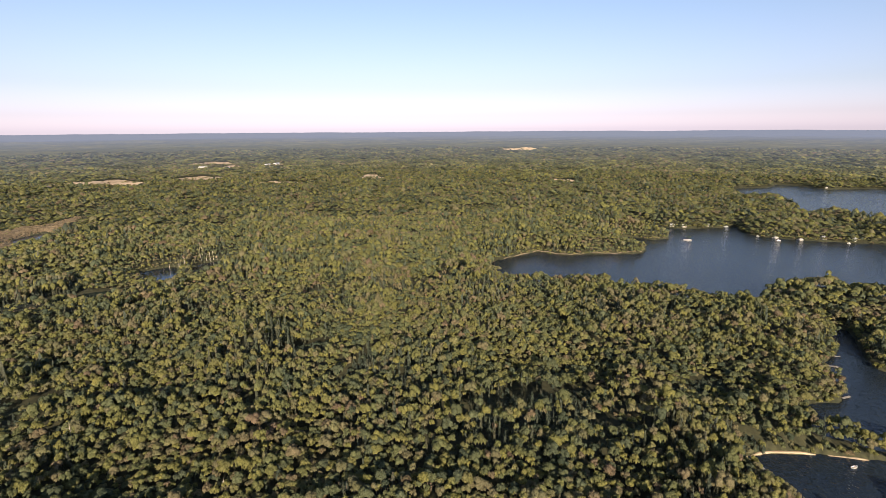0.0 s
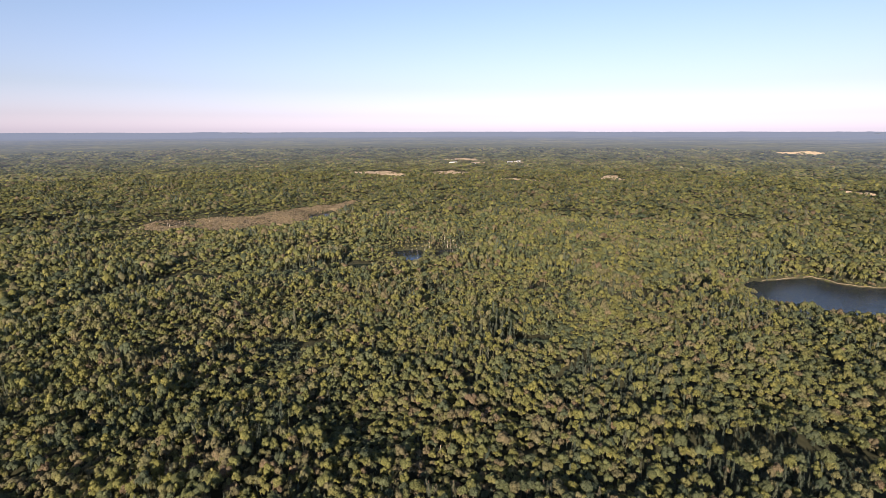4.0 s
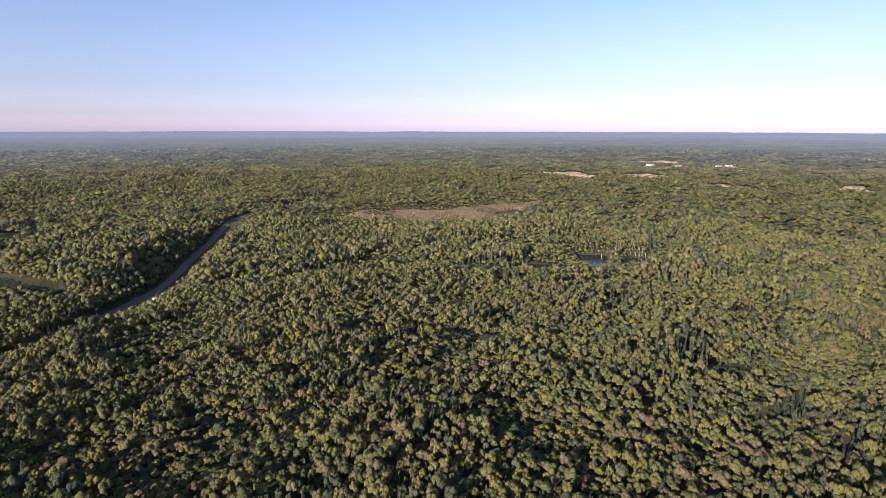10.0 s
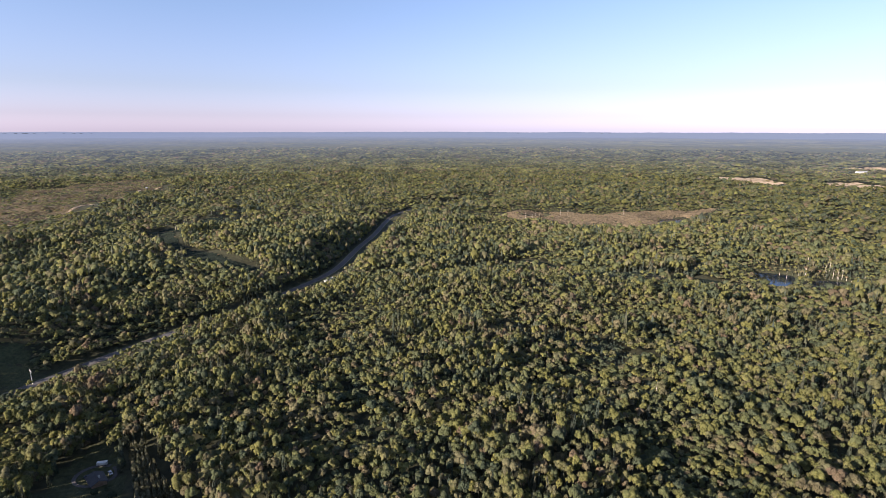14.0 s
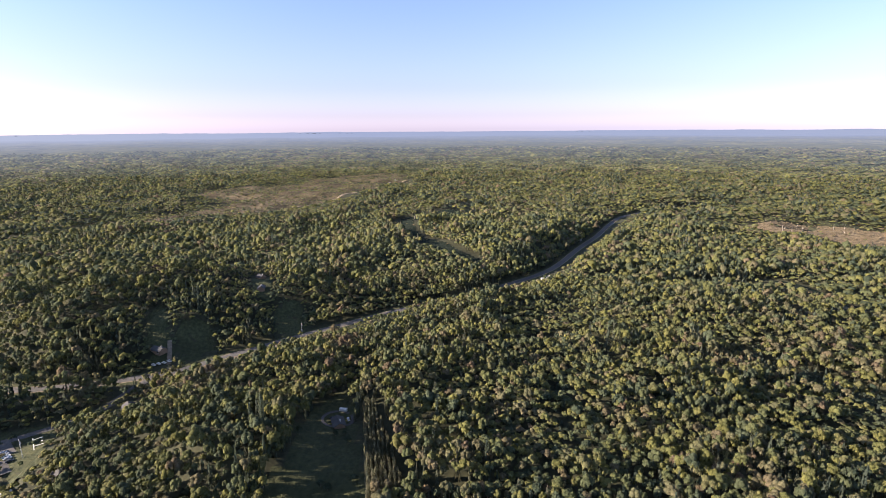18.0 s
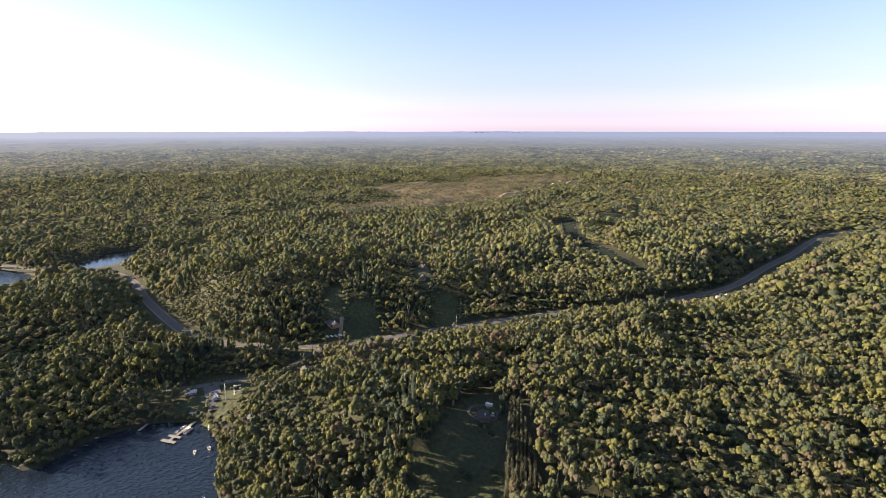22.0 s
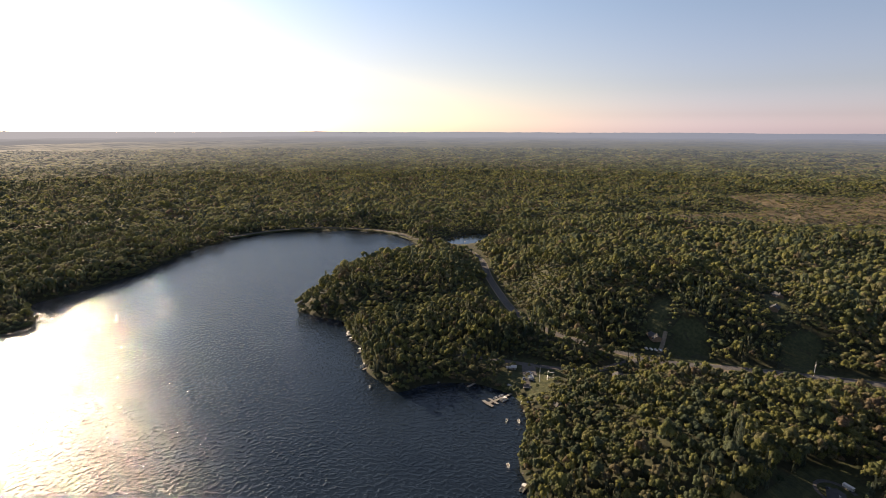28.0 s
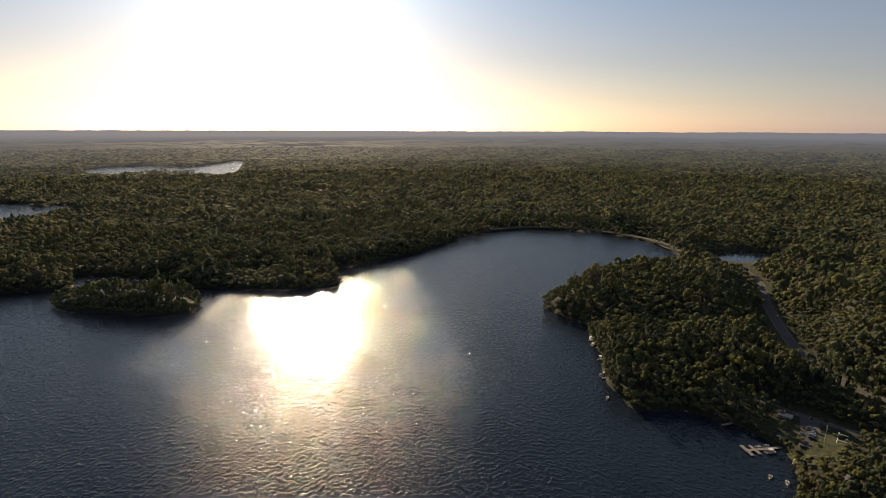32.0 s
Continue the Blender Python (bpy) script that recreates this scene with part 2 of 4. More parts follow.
BAY_EAST = [(392, 486), (369, 455), (363, 437), (325, 407), (312, 397), (314, 369), (305, 356), (295, 344), (270, 341), (246, 304),
            (262, 298), (300, 276), (420, 270), (440, 330), (372, 388), (370, 410), (388, 447), (407, 484)]
BAY_SOUTH = [(184, 279), (204, 284), (235, 282), (250, 279), (280, 272), (330, 240), (300, 190), (191, 220), (193, 240), (182, 246), (178, 259)]
LAKE_FAR_WEST = [(1365, -2784), (1195, -2966), (976, -2863), (901, -2939), (783, -3375), (613, -2575), (670, -2323), (825, -2526), (987, -2444), (1227, -2499)]
LAKE_SOUTH = [(1100, -1560), (968, -1515), (902, -1505), (855, -1451), (769, -1461), (699, -1326), (731, -1215), (752, -1161), (930, -1080), (1150, -1300)]
PONDS = [[(-790, 912), (-815, 972), (-797, 1020), (-769, 957)], [(-793, 786), (-798, 813), (-774, 809), (-767, 785)],
         [(-958, 708), (-980, 741), (-974, 759), (-945, 721)], [(-436, 712), (-424, 734), (-402, 742), (-382, 706), (-378, 678), (-408, 678)],
         [(-366, 722), (-372, 760), (-350, 778), (-338, 746)], [(-536, -726), (-583, -754), (-633, -764), (-660, -724), (-610, -703), (-571, -689)]]
LAKES = [LAKE_WEST, LAKE_NORTH, LAKE_FAR_NORTH, BAY_EAST, BAY_SOUTH, LAKE_FAR_WEST, LAKE_SOUTH]
ROAD = [(-1380, 900), (-1293, 713), (-1241, 598), (-1187, 494), (-1125, 425), (-1030, 365), (-930, 310), (-830, 247), (-705, 172), (-632, 97),
        (-579, 25), (-542, -37), (-500, -94), (-466, -138), (-423, -190), (-401, -216), (-384, -262), (-374, -314), (-377, -349),
        (-388, -390), (-417, -443), (-456, -507), (-508, -583), (-535, -660), (-520, -724), (-514, -790), (-513, -850), (-479, -922),
        (-405, -985), (-330, -1006), (-240, -990)]
MARINA_ROAD = [(-266, -336), (-285, -308), (-293, -295), (-302, -282), (-310, -271), (-319, -260), (-330, -249), (-348, -239), (-374, -235), (-398, -224)]
TRACK = [(-1229, -422), (-1325, -349), (-1375, -318), (-1459, -259), (-1604, -215), (-1739, -181), (-1858, -131), (-1960, -90)]
MARSH = [(-954, 566), (-989, 633), (-993, 752), (-921, 826), (-885, 932), (-858, 1025), (-799, 1166), (-808, 1213), (-783, 1019),
         (-758, 903), (-759, 796), (-810, 725), (-878, 649)]
BROWN_PLAIN = [(-1011, -598), (-1130, -590), (-1216, -592), (-1334, -531), (-1480, -640), (-1539, -723), (-1680, -682), (-1770, -560), (-1837, -455),
               (-2063, -455), (-2204, -256), (-2200, -110), (-1826, -96), (-1701, -197), (-1459, -257), (-1312, -349), (-1236, -387), (-1151, -448), (-1071, -523)]
WET_MEADOWS = [[(-1059, -82), (-1080, -42), (-927, -25), (-790, 27), (-708, 67), (-686, 54), (-753, 14), (-857, -32)],
               [(-1118, -62), (-1192, 49), (-1119, 52), (-1070, -24)]]
FIELDS = [[(-346, -63), (-329, -58), (-306, -52), (-279, -46), (-258, -41), (-234, -36), (-216, -33), (-206, -80), (-224, -85), (-243, -88), (-258, -81), (-277, -84), (-290, -94), (-300, -80), (-317, -81), (-332, -72)],
          [(-455, -265), (-481, -260), (-410, -221), (-407, -236)], [(-453, -234), (-465, -214), (-422, -189), (-413, -217)],
          [(-334, -229), (-350, -213), (-345, -205), (-327, -217)], [(-633, -279), (-654, -246), (-623, -233), (-608, -267)],
          [(-571, -208), (-586, -191), (-526, -172), (-532, -191)], [(-509, -163), (-532, -144), (-483, -128), (-473, -149)],
          [(-303, -296), (-320, -264), (-290, -238), (-268, -236), (-250, -244), (-247, -256), (-258, -276)]]
SANDS = [[(-1300, 2600), (-1210, 2660), (-1130, 2610), (-1210, 2560)], [(-1470, 3010), (-1330, 3120), (-1230, 3040), (-1340, 2960)],
         [(-1160, 2800), (-1085, 2800), (-1075, 2735), (-1150, 2730)], [(-700, 1850), (-560, 1900), (-420, 1890), (-560, 1850)],
         [(-1360, 1743), (-1348, 1931), (-1186, 2006), (-1099, 1836), (-1283, 1837)], [(-1038, 1980), (-1075, 2125), (-921, 2162), (-942, 2025)],
         [(-342, 2133), (-312, 2229), (-231, 2109), (-287, 2058)], [(553, 4910), (883, 5276), (905, 4864), (702, 4589)],
         [(398, 1936), (483, 2007), (513, 1916), (486, 1810)], [(-972, 2864), (-883, 2904), (-854, 2812), (-941, 2773)]]
GAPS = [[(-600, 419), (-578, 444), (-520, 439), (-482, 468), (-450, 529), (-420, 565), (-373, 610)], [(-181, 569), (-152, 583), (-101, 603), (-60, 614)],
        [(-436, 574), (-467, 640)], [(-1520, 104), (-1250, 96), (-1100, 72)],
        [(-346, 284), (-318, 308), (-290, 335)],
        [(-181, 401), (-140, 403), (-101, 426)],
        [(-150, 546), (-99, 573), (-53, 577)],
        [(47, 338), (67, 315), (101, 296), (121, 283)],
        [(149, 347), (174, 346), (208, 359)],
        [(-71, 363), (-55, 407)],
        [(-408, 259), (-369, 277), (-350, 318)],
        [(-602, 305), (-595, 387), (-538, 417), (-483, 452)],
        [(-366, 301), (-332, 329), (-301, 320)],
        [(-445, 99), (-453, 140), (-425, 148)],
        [(-403, 0), (-422, 38), (-397, 45)],
        [(-611, -336), (-631, -293), (-641, -243)],
        [(-1103, -19), (-1203, 36), (-1283, 108)]]

HOLLOWS = [[(-1, 287), (35, 324), (88, 344), (130, 343), (100, 312), (39, 290)], [(-181, 414), (-136, 412), (-104, 407), (-95, 392), (-129, 389)],
           [(-52, 584), (14, 647), (76, 650), (14, 600)], [(-149, 524), (-104, 555), (-63, 569), (-70, 550), (-110, 528)],
           [(-438, 149), (-382, 160), (-350, 179), (-345, 165), (-390, 140)], [(-543, 409), (-491, 432), (-460, 441), (-470, 420)]]

lake_lines = [ragged(curve_through(p, True), 0.9, 5 + i) for i, p in enumerate(LAKES)]
island_line = ragged(curve_through(ISLAND, True), 0.8, 3)
pond_lines = [ragged(curve_through(p, True, 5), 0.8, 60 + i) for i, p in enumerate(PONDS)]
road_line, marina_line, track_line = (curve_through(p, False, 6) for p in (ROAD, MARINA_ROAD, TRACK))
marsh_line, brown_line = ragged(curve_through(MARSH, True), 3, 71), ragged(curve_through(BROWN_PLAIN, True, 14), 7, 72)
wet_lines = [curve_through(p, True) for p in WET_MEADOWS]
field_lines = [curve_through(p, True, 5) for p in FIELDS]
sand_lines = [ragged(curve_through(p, True, 22), 9, 80 + i) for i, p in enumerate(SANDS)]
gap_lines = [curve_through(p, False) for p in GAPS]
hollow_lines = [curve_through(p, True) for p in HOLLOWS]


def inside(p, line):
    """Which points of the plan lie within a closed line."""
    res = np.zeros(len(p), bool)
    lo, hi = line.min(0), line.max(0)
    near = np.nonzero((p[:, 0] > lo[0]) & (p[:, 0] < hi[0]) & (p[:, 1] > lo[1]) & (p[:, 1] < hi[1]))[0]
    if not len(near):
        return res
    x, y = p[near, 0], p[near, 1]
    hit = np.zeros(len(near), bool)
    for (x0, y0), (x1, y1) in zip(line, np.roll(line, -1, 0)):
        if y0 != y1:
            hit ^= ((y0 > y) != (y1 > y)) & (x < (x1 - x0) * (y - y0) / (y1 - y0) + x0)
    res[near] = hit
    return res


def away(p, line, closed=True, reach=60.0):
    """How far points of the plan are from a line, up to reach."""
    res = np.full(len(p), reach)
    lo, hi = line.min(0) - reach, line.max(0) + reach
    near = np.nonzero((p[:, 0] > lo[0]) & (p[:, 0] < hi[0]) & (p[:, 1] > lo[1]) & (p[:, 1] < hi[1]))[0]
    if not len(near):
        return res
    q = p[near]
    best = np.full(len(near), reach)
    ends = np.roll(line, -1, 0) if closed else line[1:]
    for a, b in zip(line, ends):
        d = b - a
        sel = np.nonzero((q[:, 0] > min(a[0], b[0]) - reach) & (q[:, 0] < max(a[0], b[0]) + reach)
                         & (q[:, 1] > min(a[1], b[1]) - reach) & (q[:, 1] < max(a[1], b[1]) + reach))[0]
        if len(sel):
            s = q[sel] - a
            t = np.clip((s @ d) / max(d @ d, 1e-9), 0, 1)
            best[sel] = np.minimum(best[sel], np.hypot(*(s - t[:, None] * d).T))
    res[near] = best
    return res


def shore(p, reach=40.0):
    """Signed distance to the water's edge: negative in the water."""
    best = np.full(len(p), reach)
    wet = np.zeros(len(p), bool)
    for line in lake_lines + pond_lines:
        d = away(p, line, True, reach)
        wet |= inside(p, line)
        best = np.minimum(best, d)
    d = away(p, island_line, True, reach)
    wet &= ~inside(p, island_line)
    best = np.minimum(best, d)
    return np.where(wet, -best, best)


def waves(x, y, size, seed):
    """Smooth rolling height between about -1 and 1."""
    r = np.random.RandomState(seed)
    out = 0
    for k in range(5):
        a, ph = r.uniform(0, math.tau), r.uniform(0, math.tau)
        f = math.tau / size * (0.7 + 0.35 * k)
        out = out + np.sin((x * math.cos(a) + y * math.sin(a)) * f + ph) / (1 + 0.4 * k)
    return out / 2.4


# the rise at (-262, -118) is added to lengthen tree shadows over the meadow
HILLS = ((-500, -350, 90, 20), (-560, -250, 110, 16), (-320, -540, 80, 14), (-640, -420, 130, 16), (-900, 150, 160, 14), (450, 1000, 90, 10), (-262, -118, 28, 16),
         (520, 640, 80, 10))


def land(p):
    """Height of the ground at points of the plan."""
    x, y = p[:, 0], p[:, 1]
    d = shore(p)
    road = np.minimum(away(p, road_line, False, 60), away(p, marina_line, False, 60))
    rise = np.clip(d / 40, 0, 1) * np.clip((road - 14) / 46, 0, 1)
    h = 3.0 + rise * (7.0 + 6.5 * waves(x, y, 420, 2) + 5.0 * waves(x, y, 160, 4) + 1.6 * waves(x, y, 75, 6))
    for hx, hy, s, a in HILLS:
        h = h + rise * a * np.exp(-((x - hx) ** 2 + (y - hy) ** 2) / (2 * s * s))
    low = np.clip(d * 0.9 - 0.3, -4, 3.0)
    return np.where(d < 9, np.minimum(low, h), h)


FLAT, RIM = 2300.0, 4900.0


def laid(p, z):
    """Places in the world: past FLAT the country draws together and climbs to the rim of the horizon."""
    r = np.hypot(p[:, 0], p[:, 1])
    far = np.maximum(r - FLAT, 0)
    s = np.where(r > FLAT, (FLAT + (RIM - FLAT) * (1 - np.exp(-far / (RIM - FLAT)))) / np.maximum(r, 1), 1.0)
    return np.stack([p[:, 0] * s, p[:, 1] * s, EYE + (z - EYE) * s], 1)


def mesh_from(name, verts, faces, mat, tint=None, uv=None, smooth=False):
    """A mesh out of arrays: verts (n, 3), faces (m, 3 or 4)."""
    me = bpy.data.meshes.new(name)
    k = faces.shape[1]
    me.vertices.add(len(verts))
    me.loops.add(faces.size)
    me.polygons.add(len(faces))
    me.vertices.foreach_set("co", verts.astype(np.float32).ravel())
    me.loops.foreach_set("vertex_index", faces.astype(np.int32).ravel())
    me.polygons.foreach_set("loop_start", np.arange(0, faces.size, k, dtype=np.int32))
    me.polygons.foreach_set("use_smooth", np.full(len(faces), smooth))
    if tint is not None:
        me.attributes.new("tint", "FLOAT", "POINT").data.foreach_set("value", tint.astype(np.float32))
    if uv is not None:
        me.uv_layers.new(name="plan").data.foreach_set("uv", uv[faces.ravel()].astype(np.float32).ravel())
    me.materials.append(mat)
    me.update(calc_edges=True)
    return me


def sheet(rows, cols, wrap):
    i, j = np.meshgrid(np.arange(rows - 1), np.arange(cols if wrap else cols - 1), indexing="ij")
    a, b = i * cols + j, i * cols + (j + 1) % cols
    return np.stack([a, b, b + cols, a + cols], -1).reshape(-1, 4)


def ring_grid(radii, angles):
    r, a = np.meshgrid(radii, angles, indexing="ij")
    return np.stack([-np.sin(a) * r, np.cos(a) * r], -1).reshape(-1, 2)


# ---------------------------------------------------------------- ground, water, roads
radii = np.concatenate([[0.02, 20, 60, 110, 150], np.geomspace(180, 2300, 130), np.geomspace(2340, 40000, 40)])
angles = np.linspace(0, math.tau, 540, endpoint=False)
gp = ring_grid(radii, angles)
gz = land(gp)
gr = np.hypot(gp[:, 0], gp[:, 1])
gz = np.where(gr > FLAT, gz - 18 - 45 * np.clip((gr - 4200) / 800, 0, 1), gz)
ground = new("ground", mesh_from("ground", laid(gp, gz), sheet(len(radii), len(angles), True), floor_mat, uv=gp))
tagged(ground, "dark leaf-littered forest ground of rolling lake country", "ground", kind="structure")


def pool(name, line, label, z=0.0, mat=water_mat):
    me = bpy.data.meshes.new(name)
    bm = bmesh.new()
    v3 = laid(line, np.full(len(line), z))
    f = bm.faces.new([bm.verts.new(v) for v in v3])
    f.normal_update()
    if f.normal.z < 0:
        f.normal_flip()
    bmesh.ops.triangulate(bm, faces=[f])
    bm.to_mesh(me)
    bm.free()
    me.materials.append(mat)
    return tagged(new(name, me), label, "water", kind="structure")


for line in lake_lines:
    pool("water", line, "calm dark blue lake water with fine ripples")
for line in pond_lines:
    pool("water", line, "small shallow pond reflecting the sky", 0.6, pond_mat)


def ribbon(name, line, offsets, heights, mat, label, category):
    """A strip along a line: offsets across it and heights over the ground."""
    d = np.gradient(line, axis=0)
    d /= np.linalg.norm(d, axis=1)[:, None]
    side = np.stack([d[:, 1], -d[:, 0]], 1)
    base = land(line)
    rows = [laid(line + side * o, base + h) for o, h in zip(offsets, heights)]
    verts = np.stack(rows, 1).reshape(-1, 3)
    me = mesh_from(name, verts, sheet(len(line), len(offsets), False), mat)
    return tagged(new(name, me), label, category, kind="structure")


fine_road = curve_through(ROAD, False, 3)
ribbon("verge", fine_road, (-11, -9, -7, 7, 9, 11), (-1.5, 0.1, 0.18, 0.18, 0.1, -1.5), grass_mat, "mown grass verge beside the country road", "verge")
ribbon("road_shoulder", fine_road, (-6.0, -5.0, 5.0, 6.0), (-0.3, 0.30, 0.30, -0.3), gravel_mat, "sandy gravel shoulder of the country road", "shoulder")
ribbon("sand_shoulder", curve_through([(-482, -118), (-466, -138), (-423, -190), (-403, -214), (-392, -240)], False, 3), (-10.4, -9.6, -4.7, -4.3), (-0.3, 0.28, 0.34, -0.2), gravel_mat,
       "wide tan sandy shoulder of the road", "shoulder")
ribbon("road", fine_road, (-4.3, -3.9, 0, 3.9, 4.3), (0.1, 0.42, 0.48, 0.42, 0.1), asphalt_mat, "worn grey asphalt country road", "road")
# dark strip for creek peat together with the shade that lies over it
ribbon("creek_bed", gap_lines[0], (-12, -9, 9, 12), (-0.6, 0.35, 0.35, -0.6), bog_mat, "dark boggy creek bed winding through the woods", "creek")
ribbon("marina_road", curve_through(MARINA_ROAD, False, 3), (-3.4, -3, 3, 3.4), (-0.4, 0.34, 0.34, -0.4), asphalt_mat, "narrow asphalt access road through trees", "road")
ribbon("sand_track", track_line, (-5, -4, 4, 5), (-0.5, 0.6, 0.6, -0.5), soil_mat, "pale sandy track across a brown plain", "track")


def patch(name, line, mat, label, category, lift=0.25):
    """A piece of open land, draped over the ground."""
    me = bpy.data.meshes.new(name)
    lo, hi = line.min(0), line.max(0)
    n = np.clip(((hi - lo) / 5).astype(int), 8, 70)
    x, y = np.meshgrid(np.linspace(lo[0], hi[0], n[0]), np.linspace(lo[1], hi[1], n[1]), indexing="ij")
    p = np.stack([x.ravel(), y.ravel()], 1)
    faces = sheet(n[0], n[1], False)
    keep = inside(p[faces].mean(1), line)
    z = land(p) + lift
    me = mesh_from(name, laid(p, z), faces[keep][:, ::-1], mat)
    return tagged(new(name, me), label, category, kind="structure")


patch("marsh", marsh_line, marsh_mat, "reddish brown reed marsh between woods", "marsh", 0.5)
patch("brown_plain", brown_line, heath_mat, "open brown heath plain", "heath", 0.5)
for line in wet_lines:
    patch("wet_meadow", line, bog_mat, "dark damp meadow strip in the woods", "meadow", 0.4)
for line in field_lines:
    patch("grass_clearing", line, grass_mat, "mown grass clearing among trees", "lawn", 0.3)
for line in sand_lines:
    patch("sand_clearing", line, soil_mat, "pale bare sandy clearing", "clearing", 1.0)


# ---------------------------------------------------------------- woods
OCTA = (np.array([(1, 0, 0), (0, 1, 0), (-1, 0, 0), (0, -1, 0), (0, 0, 1), (0, 0, -1)], float),
        np.array([(0, 1, 4), (1, 2, 4), (2, 3, 4), (3, 0, 4), (1, 0, 5), (2, 1, 5), (3, 2, 5), (0, 3, 5)]))


def icosa():
    bm = bmesh.new()
    bmesh.ops.create_icosphere(bm, subdivisions=1, radius=1.0)
    v = np.array([w.co for w in bm.verts])
    f = np.array([[w.index for w in g.verts] for g in bm.faces])
    bm.free()
    return v, f


ICO = icosa()


def clumps(count, seed, size, shape, lump=OCTA):
    """A crown of small leafy lumps; height 1, width 1."""
    r = np.random.RandomState(seed)
    octa, tri = lump
    vs, fs = [], []
    for k in range(count):
        if shape == "broad":
            u = (k + 0.5) / count
            a = k * 2.4 + r.uniform(-0.4, 0.4)
            zc = 0.90 - 0.58 * u ** 0.9
            rad = 0.5 * math.sqrt(max(0.02, 1 - ((zc - 0.54) / 0.46) ** 2)) * r.uniform(0.5, 0.75)
            if count < 3:
                zc, rad = 0.66, 0.06
            s = size * r.uniform(0.75, 1.2)
            c = (rad * math.cos(a), rad * math.sin(a), zc)
            sc = (s, s, s * 0.60)
        else:
            u = (k + 0.4) / count
            c = (r.uniform(-0.03, 0.03), r.uniform(-0.03, 0.03), 0.12 + 0.80 * u)
            s = 0.52 * (1 - u) ** 0.8 + 0.05
            sc = (s, s, 0.75 / count + 0.05)
        q = np.array(Euler((r.uniform(-0.4, 0.4), r.uniform(-0.4, 0.4), r.uniform(0, 3))).to_matrix())
        v = octa * (np.array(sc) * r.uniform(0.78, 1.22, (len(octa), 1))) @ (q.T if shape == "broad" else np.eye(3)) + c
        fs.append(tri + len(octa) * k)
        vs.append(v)
    return np.concatenate(vs), np.concatenate(fs)


def grove(name, places, widths, heights, tints, templates, mat, seed, sink=0.4, deep=2.7):
    """Many trees in one mesh; deep: a crown's depth to its width."""
    r = np.random.RandomState(seed)
    which = r.randint(0, len(templates), len(places))
    turn = r.uniform(0, math.tau, len(places))
    vs, fs, ts, base = [], [], [], 0
    for k, (tv, tf) in enumerate(templates):
        sel = np.nonzero(which == k)[0]
        if not len(sel):
            continue
        c, s = np.cos(turn[sel])[:, None], np.sin(turn[sel])[:, None]
        w, h = widths[sel][:, None], heights[sel][:, None]
        x = (tv[:, 0] * c - tv[:, 1] * s) * w + places[sel, 0:1]
        y = (tv[:, 0] * s + tv[:, 1] * c) * w + places[sel, 1:2]
        z = h + (tv[:, 2] - 1) * np.minimum(h, deep * w) + places[sel, 2:3] - sink
        vs.append(np.stack([x, y, z], -1).reshape(-1, 3))
        fs.append((tf[None] + (np.arange(len(sel)) * len(tv))[:, None, None] + base).reshape(-1, 3))
        ts.append(np.repeat(tints[sel], len(tv)))
        base += len(sel) * len(tv)
    return mesh_from(name, np.concatenate(vs), np.concatenate(fs), mat, np.concatenate(ts), smooth=True)


def open_land(p):
    """Where no forest stands."""
    free = shore(p) < 0.8
    near_side = away(p, road_line + (8.0, 5.0), False, 30)
    north = p[:, 1] > -205
    free |= (away(p, road_line, False, 30) < np.where(north, 9, 8)) | (north & (near_side < np.where(p[:, 1] > 60, 13, np.where(p[:, 1] > -115, 4, 8))))
    free |= away(p, marina_line, False, 8) < 6
    free |= away(p, track_line + (22.0, 4.0), False, 40) < 26
    for line in wet_lines + field_lines + sand_lines:
        free |= inside(p, line)
    for line in wet_lines:
        free |= away(p, line, True, 10) < 7
    for line in (lake_lines[5], pond_lines[5]):      # low shores before the far lake and the outlet pond
        for k in (1.02, 1.04, 1.06, 1.08):
            free |= inside(p * k, line)
    for line in pond_lines[:5]:
        for k in (1.012, 1.024, 1.036, 1.048, 1.06):
            free |= inside(p * k, line)
    for line in sand_lines:
        for k in (1.012, 1.025):
            free |= inside(p * k, line)
    free |= away(p, gap_lines[0], False, 22) < 13 + 4 * waves(p[:, 0], p[:, 1], 40, 15)
    free |= (p[:, 1] < -335) & (p[:, 1] > -480) & (away(p, road_line + (8.0, 5.0), False, 20) < 11)
    r = np.random.RandomState(77)
    thin = r.uniform(0, 1, len(p)) < np.where(inside(p, brown_line), 0.86 + 0.25 * waves(p[:, 0], p[:, 1], 130, 33), 0.965)
    free |= (inside(p, marsh_line) | inside(p, brown_line)) & thin
    return free


def sown(r0, r1, gap, seed, behind):
    """Tree places between two distances, on a shaken grid."""
    r = np.random.RandomState(seed)
    n = int(r1 / gap) + 1
    i, j = np.meshgrid(np.arange(-n, n), np.arange(-int(n * 1.16), int(n * 1.16)), indexing="ij")
    p = np.stack([(i + 0.5 * (j % 2)) * gap, j * gap * 0.87], -1).reshape(-1, 2) + r.uniform(-0.42, 0.42, (i.size, 2)) * gap
    d = np.hypot(p[:, 0], p[:, 1])
    az = np.degrees(np.arctan2(-p[:, 0], p[:, 1])) % 360
    seen = (az < 217) | (az > 314)
    p = p[(d >= r0) & (d < r1) & (seen if not behind else ~seen)]
    return p[~open_land(p)]


